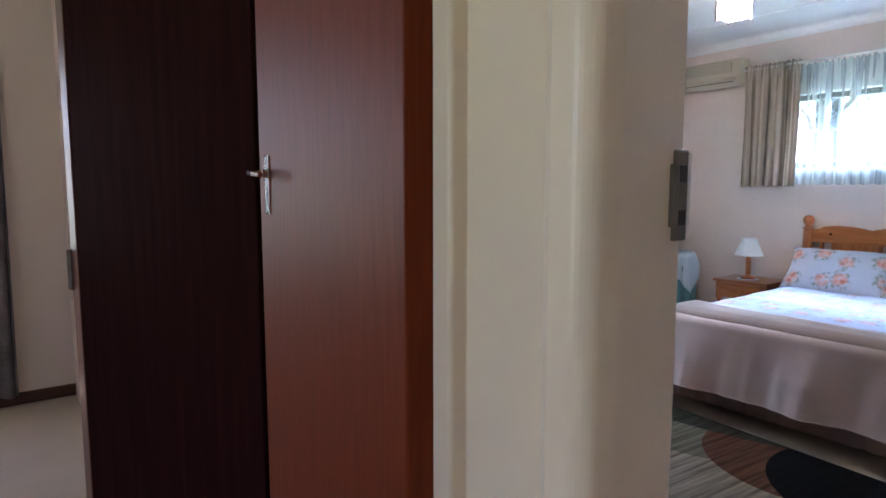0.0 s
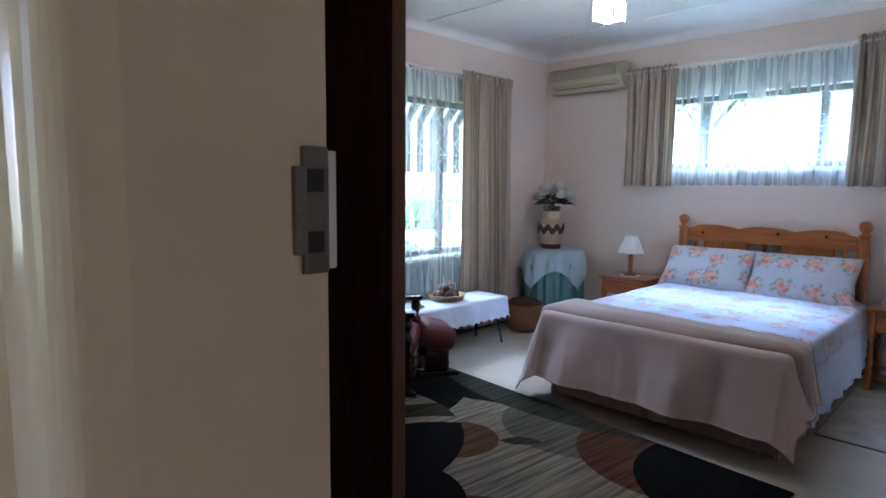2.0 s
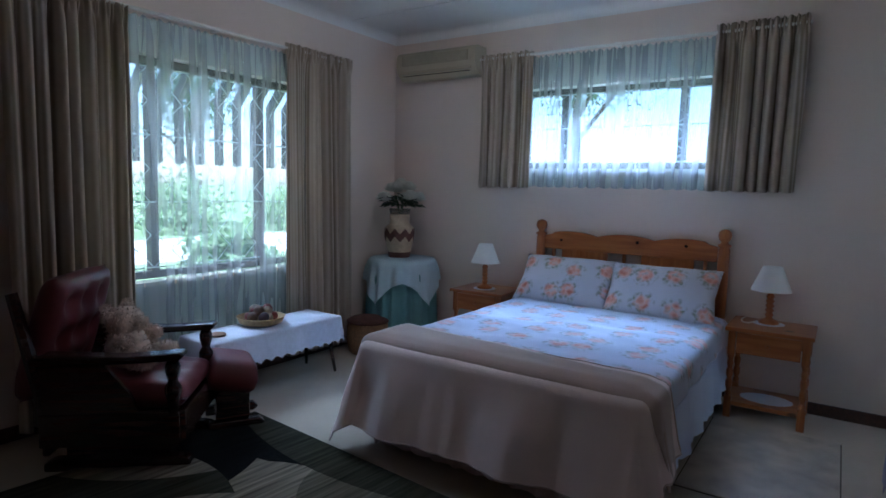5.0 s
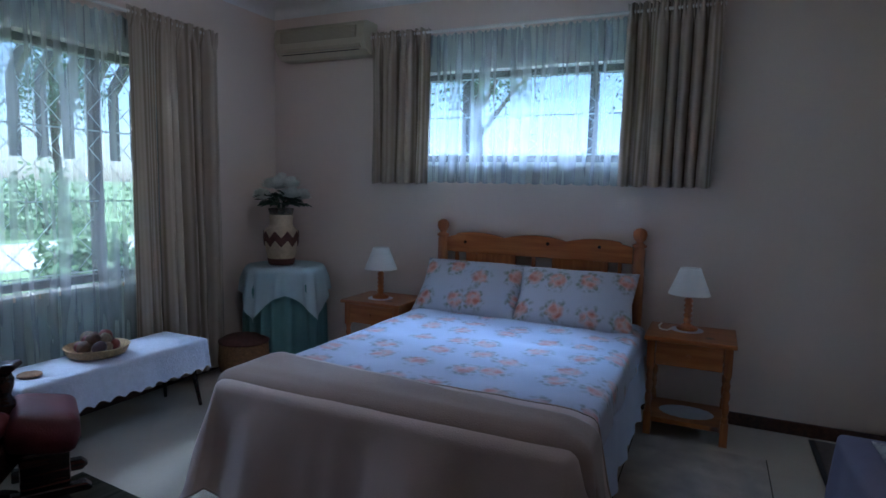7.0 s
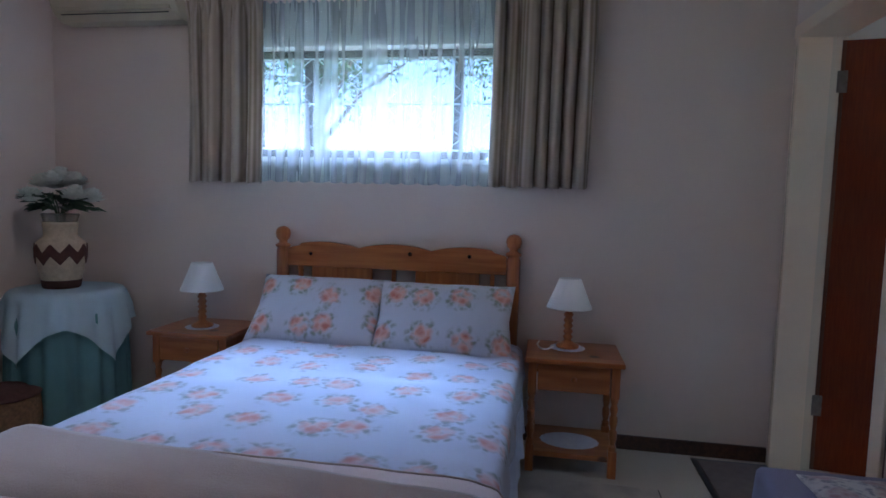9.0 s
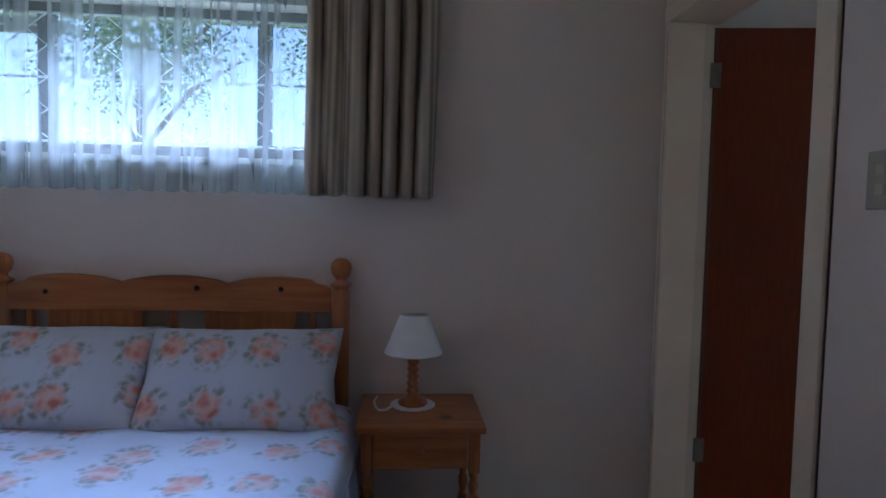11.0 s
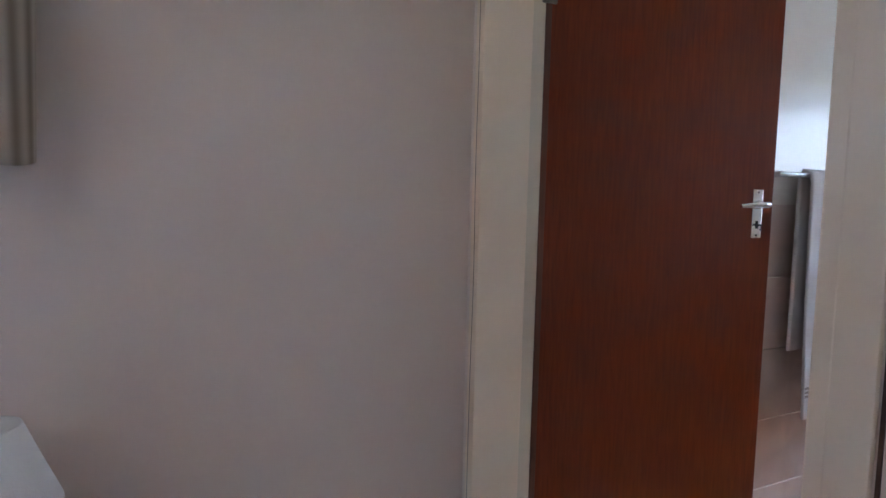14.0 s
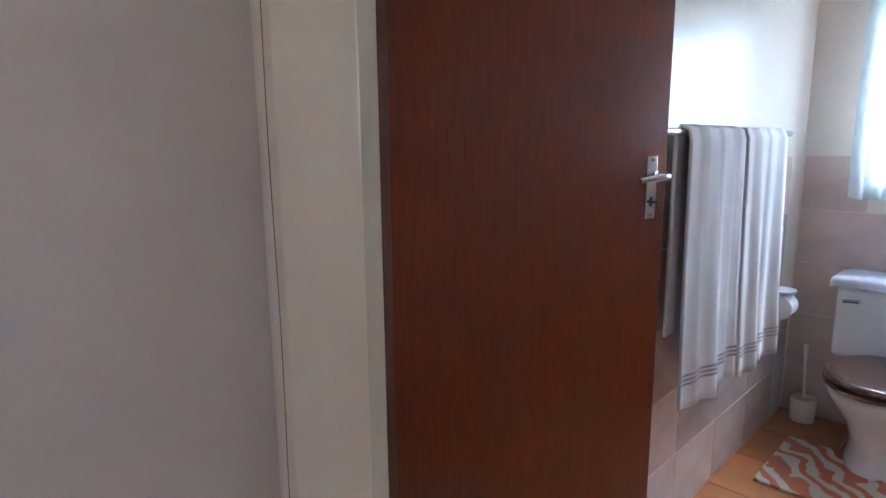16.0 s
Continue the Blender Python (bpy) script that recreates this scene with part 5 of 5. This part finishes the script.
def towel(y0, y1, front, back, label, seed):
    """Bath towel folded over the rail, with woven stripes and a hem band."""
    rz, rx, rr = 1.425, 5.575, 0.020
    lf, lb = rz - front, rz - back
    total = lf + math.pi * rr + lb
    w = y0 - y1

    def f(u, v):
        s = v * total
        yy = y0 - w * u
        wob = 0.012 * math.sin(u * 9 + seed) + 0.008 * math.sin(u * 21 + seed * 2)
        if s < lf:
            k = (lf - s) / lf
            narrow = 1 - 0.05 * k
            return (rx - rr - 0.006 + wob * k * 1.1 - 0.015 * k, (y0 + y1) / 2 + (yy - (y0 + y1) / 2) * narrow - 0.06 * k * k * 0.5, rz - lf * k)
        if s < lf + math.pi * rr:
            a = (s - lf) / rr
            return (rx - rr * math.cos(a), yy, rz + rr * math.sin(a) * 0.9 + 0.002)
        k = (s - lf - math.pi * rr) / lb
        return (rx + rr + 0.004 * math.sin(u * 7), yy, rz - lb * k)

    ob = solo("bath_towel", sheet(40, 48, f, lambda u, v: (u * w, v * total)), TOWEL, label, "towel", group="towels on the rail")
    thick(ob, 0.010, 0)
    root = ob
    for z in (front + 0.085, front + 0.10, front + 0.115):
        v = (z - front) / total
        a = sheet(40, 1, lambda u, q: tuple(Vector(f(u, v + 0.003 * (q - 0.5) * 2)) + Vector((-0.0075, 0, 0))))
        part("hem_stripe", a, HEM, root, "grey woven hem line")
    return ob


TOWEL = stripes("striped_towel", [(0.76, 0.74, 0.74), (0.76, 0.74, 0.74), (0.50, 0.46, 0.45), (0.56, 0.52, 0.51), (0.76, 0.74, 0.74), (0.76, 0.74, 0.74), (0.52, 0.48, 0.46)], 0.23)
HEM = mat("grey_hem", (0.36, 0.32, 0.31), 0.9, 0.1, 30)
towel(-0.61, -1.05, 0.555, 0.80, "white bath towel with grey stripes over the rail", 0.6)
towel(-1.08, -1.52, 0.53, 0.82, "white grey-striped bath towel hung beside another", 2.3)

root = thing("paper_holder", (BX - 0.0085, -1.80, 0.66), "white ceramic toilet paper holder with a roll", "paper holder")
part("mount", box(-0.02, -0.075, -0.05, 0.0, 0.075, 0.07, 0.008), CERAM, root)
part("roll", tube([(-0.075, -0.05, 0), (-0.075, 0.05, 0)], 0.05, 20), mat("toilet_paper", (0.8, 0.79, 0.78), 0.9, 0.03), root)
part("cover", lathe([(0.02, 0), (0.06, 0.015), (0.065, 0.03)], 20, m=pose(-0.06, 0, 0.045)), CERAM, root)

# toilet against the far wall
root = thing("toilet", (5.19, BY, 0.0), "white ceramic toilet with a dark wooden seat", "toilet")
bm = box(-0.235, 0.015, 0.40, 0.235, 0.20, 0.74, 0.03, seg=3)
part("tank", bm, CERAM, root, smooth=True)
part("tank_lid", box(-0.25, 0.012, 0.74, 0.25, 0.215, 0.775, 0.015, seg=3), CERAM, root, smooth=True)
part("flush_lever", tube([(0.14, 0.20, 0.68), (0.14, 0.225, 0.68), (0.20, 0.23, 0.675)], 0.008, 8), CHROME, root, "chrome flush lever")


def oval(rows, dy=0.0, n=32):
    bm = bmesh.new()
    rings = [[bm.verts.new((rx * math.cos(2 * math.pi * i / n), cy + ry * math.sin(2 * math.pi * i / n), z)) for i in range(n)] for rx, ry, cy, z in rows]
    for a, b in zip(rings, rings[1:]):
        for i in range(n):
            bm.faces.new((a[i], a[(i + 1) % n], b[(i + 1) % n], b[i]))
    bm.faces.new(rings[0][::-1])
    bm.faces.new(rings[-1])
    return bm


part("bowl", oval([(0.115, 0.22, 0.33, 0.0), (0.11, 0.21, 0.33, 0.04), (0.10, 0.18, 0.32, 0.12), (0.12, 0.20, 0.36, 0.22), (0.17, 0.235, 0.42, 0.32), (0.19, 0.25, 0.44, 0.375), (0.185, 0.245, 0.44, 0.392)]), CERAM, root, smooth=True)
part("neck", box(-0.12, 0.06, 0.30, 0.12, 0.26, 0.398, 0.02), CERAM, root)
SEATW = wood("dark_seat_wood", (0.05, 0.017, 0.010), (0.10, 0.035, 0.018), 0.25, "y", coat=0.5)
part("seat", oval([(0.19, 0.245, 0.445, 0.394), (0.20, 0.255, 0.445, 0.402), (0.20, 0.255, 0.445, 0.412), (0.19, 0.245, 0.445, 0.418)]), SEATW, root, "dark varnished wooden seat")
part("lid", oval([(0.19, 0.245, 0.44, 0.420), (0.20, 0.257, 0.44, 0.428), (0.195, 0.25, 0.44, 0.442), (0.17, 0.22, 0.44, 0.448)]), SEATW, root, "dark varnished wooden lid", smooth=True)
solo("tank_cover", drape(-0.25, 0.25, 0.012, 0.215, 0.780, (0.035, 0.035, 0.0, 0.045), 0.05, 0.016, 0.004, 40, 0.012, seed=5), LACE, "white crocheted cover on the toilet tank", "cover", at=(5.19, BY, 0.010), smooth=True)
root = thing("toilet_brush", (5.53, -2.14, 0), "white plastic toilet brush in its pot", "toilet brush")
part("pot", lathe([(0.05, 0), (0.055, 0.01), (0.058, 0.11), (0.052, 0.125), (0.05, 0.12)], 24), WHITEP, root, smooth=True)
part("handle", tube([(0, 0, 0.10), (0.005, 0.01, 0.25), (0.01, 0.015, 0.40)], [0.008, 0.007, 0.011], 10), WHITEP, root)


def mat_pattern():
    m = mat("orange_bath_mat", (0.66, 0.56, 0.48), 0.95, 0.1, 8, bump=0.9, bscale=150)
    t = m.node_tree
    tc = t.nodes.new("ShaderNodeTexCoord")
    w = t.nodes.new("ShaderNodeTexWave")
    w.wave_type, w.bands_direction = "BANDS", "DIAGONAL"
    w.inputs["Scale"].default_value, w.inputs["Distortion"].default_value, w.inputs["Detail"].default_value = 5.5, 9.0, 2.0
    t.links.new(tc.outputs["Object"], w.inputs["Vector"])
    cr = t.nodes.new("ShaderNodeValToRGB")
    cr.color_ramp.elements[0].position, cr.color_ramp.elements[0].color = 0.40, (0.70, 0.61, 0.52, 1)
    cr.color_ramp.elements[1].position, cr.color_ramp.elements[1].color = 0.60, (0.62, 0.20, 0.11, 1)
    t.links.new(w.outputs["Fac"], cr.inputs[0])
    t.links.new(cr.outputs[0], t.nodes["Principled BSDF"].inputs["Base Color"])
    return m


solo("bath_mat", box(-0.36, -0.25, 0, 0.36, 0.25, 0.014, 0.006), mat_pattern(), "cream and coral patterned bath mat", "bath mat", at=pose(5.16, -1.63, 0.003, 0, 0, 0))


def piece(name, mesh, parent, m):
    ob = new(name, mesh)
    ob.parent = parent
    ob.matrix_world = m
    return ob


def tile_mesh(name, w, h, d, material):
    bm = box(-w / 2, -h / 2, 0, w / 2, h / 2, d, 0.0015, seg=1)
    me = bpy.data.meshes.new(name)
    bm.to_mesh(me)
    bm.free()
    me.materials.append(material)
    return me


def vary(material, amount=0.25):
    t = material.node_tree
    b = t.nodes["Principled BSDF"]
    s = b.inputs["Base Color"].links[0].from_socket
    oi = t.nodes.new("ShaderNodeObjectInfo")
    r = t.nodes.new("ShaderNodeMapRange")
    r.inputs["To Min"].default_value, r.inputs["To Max"].default_value = 1 - amount, 1 + amount
    t.links.new(oi.outputs["Random"], r.inputs[0])
    mx = t.nodes.new("ShaderNodeMix")
    mx.data_type, mx.blend_type = "RGBA", "MULTIPLY"
    mx.inputs["Factor"].default_value = 1
    t.links.new(s, mx.inputs["A"])
    t.links.new(r.outputs[0], mx.inputs["B"])
    t.links.new(mx.outputs["Result"], b.inputs["Base Color"])


vary(TILE, 0.08)
vary(TERRA, 0.15)
tw, th_ = 0.375, 0.265
me = tile_mesh("wall_tile", tw - 0.004, th_ - 0.004, 0.007, TILE)
wallb = bpy.data.objects["wall_bathroom"]
for j in range(5):
    for i in range(8):
        y = SY - 0.2 - tw * (i + 0.5) + 0.12
        if y - tw / 2 > BY and y + tw / 2 < SY - 0.2:
            piece("tile", me, wallb, pose(BX - 0.0005, y, th_ * (j + 0.5), 0, -90, 0) @ pose(0, 0, 0, 0, 0, 90))
    for i in range(6):
        x = BX - 0.01 - tw * (i + 0.5)
        if th_ * (j + 1) < BWIN[2] or x - tw / 2 > BWIN[1]:
            piece("tile", me, wallb, pose(x, BY + 0.0005, th_ * (j + 0.5), -90, 0, 0))
narrow = tile_mesh("wall_tile", 0.27, th_ - 0.004, 0.007, TILE)
piece("tile", narrow, wallb, pose(BX - 0.146, BY + 0.0005, th_ * 4.5, -90, 0, 0))
me = tile_mesh("floor_tile", 0.326, 0.326, 0.006, TERRA)
for i in range(7):
    for j in range(8):
        x, y = BX - 0.17 - 0.33 * i, BY + 0.17 + 0.33 * j
        if y < -0.2 + 0.5 and (y < -0.36 or x > D0 + 0.2):
            piece("tile", me, floor2, pose(x, y, -0.004))

# ---- outdoors ----
LAWN = mat("lawn", (0.24, 0.34, 0.15), 0.95, 0.5, 0.8, bump=0.6, bscale=40)
LEAF = mat("tree_leaf", (0.08, 0.15, 0.045), 0.6, 0.5, 3)
BARK = mat("tree_bark", (0.13, 0.09, 0.06), 0.9, 0.3, 8, bump=0.8)
solo("ground", box(-400, -400, -0.5, 400, 400, -0.3), LAWN, "green garden lawn", "ground", kind="structure")


def tree(x, y, h, r, seed, label):
    rnd = random.Random(seed)
    root = thing("tree", (x, y, -0.3), label, "tree", "garden trees")
    part("trunk", tube([(0, 0, 0), (0.08, 0.03, h * 0.25), (-0.05, 0.08, h * 0.5), (0, 0, h * 0.8)], [0.18, 0.14, 0.10, 0.04], 9), BARK, root)
    for k in range(5):
        a = rnd.uniform(0, 6.28)
        part("limb", tube([(0, 0, h * (0.3 + 0.08 * k)), (0.4 * r * math.cos(a), 0.4 * r * math.sin(a), h * (0.45 + 0.08 * k)), (0.8 * r * math.cos(a), 0.8 * r * math.sin(a), h * (0.52 + 0.08 * k))], [0.07, 0.05, 0.02], 6), BARK, root)
    verts, faces = [], []
    for k in range(6000):
        d = Vector((rnd.gauss(0, 1), rnd.gauss(0, 1), rnd.gauss(0, 1))).normalized()
        q = rnd.uniform(0.35, 1.0) * r * (0.75 + 0.4 * noise.noise(d * 2 + Vector((seed, 0, 0))))
        c = Vector((d.x * q, d.y * q, h * 0.68 + d.z * q * 0.9))
        s = rnd.uniform(0.04, 0.085)
        a = Vector((rnd.gauss(0, 1), rnd.gauss(0, 1), rnd.gauss(0, 1))).normalized()
        b = a.cross(d).normalized()
        n = len(verts)
        verts += [c - a * s, c + b * s * 0.5, c + a * s, c - b * s * 0.5]
        faces.append((n, n + 1, n + 2, n + 3))
    me = bpy.data.meshes.new("crown")
    me.from_pydata(verts, [], faces)
    me.materials.append(LEAF)
    ob = new("crown", me)
    ob.parent = root


for k, (x, y, h, r) in enumerate([(2.5, 24.5, 7.5, 3.0), (9.0, 25.5, 8.0, 3.2), (16.0, 24.0, 7.5, 3.0), (17.0, 7.5, 8.0, 3.0), (18.0, 2.4, 8.5, 3.2), (16.5, -2.6, 7.5, 2.8)]):
    tree(x, y, h, r, 11 + k, "leafy green garden tree outside the window")

root = thing("pergola", (0, 0, -0.3), "dark timber pergola outside the garden window", "pergola")
TIMBER = wood("weathered_timber", (0.10, 0.092, 0.088), (0.17, 0.155, 0.145), 0.7, "y", coat=0.0)
for k in range(26):
    x = 2.6 + 0.27 * k
    part("rafter", box(x - 0.03, 5.05, 3.28, x + 0.03, 7.42, 3.40, 0.004), TIMBER, root)
    part("brace", prism([(7.32, 3.40), (7.32, 3.26), (7.94, 2.60), (7.94, 1.84), (8.03, 1.84), (8.03, 2.66), (7.46, 3.34)], x - 0.034, x + 0.034, "x"), TIMBER, root)
part("beam", box(2.4, 7.20, 3.15, 9.7, 7.28, 3.279, 0.004), TIMBER, root)
for x in (2.5, 9.6):
    part("post", box(x - 0.05, 7.19, 0.0, x + 0.05, 7.29, 3.15, 0.006), TIMBER, root)
PAVING = mat("pale_paving", (0.62, 0.60, 0.54), 0.85, 0.12, 2, bump=0.4, bscale=30)
solo("driveway", box(-12, 12.5, -0.31, 24, 17.0, -0.288, 0.004), PAVING, "pale paved driveway across the garden", "paving", kind="structure")
HEDGE = mat("hedge_leaf", (0.15, 0.26, 0.09), 0.6, 0.5, 3)


def bush(x, y, w, h, seed):
    """A rounded shrub: a few woody stems under a loose mass of leaves."""
    rnd = random.Random(seed)
    root = thing("bush", (x, y, -0.3), "leafy green garden shrub in the sun", "bush", "garden shrubs")
    for k in range(4):
        a = rnd.uniform(0, 6.28)
        part("stem", tube([(0, 0, 0), (0.3 * w * math.cos(a), 0.3 * w * math.sin(a), h * 0.7)], [0.03, 0.012], 5), BARK, root)
    verts, faces = [], []
    for k in range(1500):
        d = Vector((rnd.gauss(0, 1), rnd.gauss(0, 1), abs(rnd.gauss(0, 1)))).normalized()
        q = rnd.uniform(0.45, 1.0) * (0.8 + 0.5 * noise.noise(d * 2.5 + Vector((seed, 0, 0))))
        c = Vector((d.x * q * w, d.y * q * w, 0.12 + d.z * q * h))
        a = Vector((rnd.gauss(0, 1), rnd.gauss(0, 1), rnd.gauss(0, 0.6))).normalized() * rnd.uniform(0.05, 0.12)
        b = a.orthogonal() * 0.5
        n = len(verts)
        verts += [c - a, c + b, c + a, c - b]
        faces.append((n, n + 1, n + 2, n + 3))
    me = bpy.data.meshes.new("crown")
    me.from_pydata(verts, [], faces)
    me.materials.append(HEDGE)
    ob = new("crown", me)
    ob.parent = root


for k, (x, y, w, h) in enumerate([(3.5, 10.6, 0.8, 0.9), (5.6, 11.2, 1.0, 1.1), (8.0, 10.4, 0.9, 0.8), (4.0, 19.0, 2.0, 2.2), (8.5, 19.5, 2.2, 2.0), (12.5, 19.0, 2.0, 2.4), (16.5, 18.5, 2.2, 2.0)]):
    bush(x, y, w, h, 31 + k)
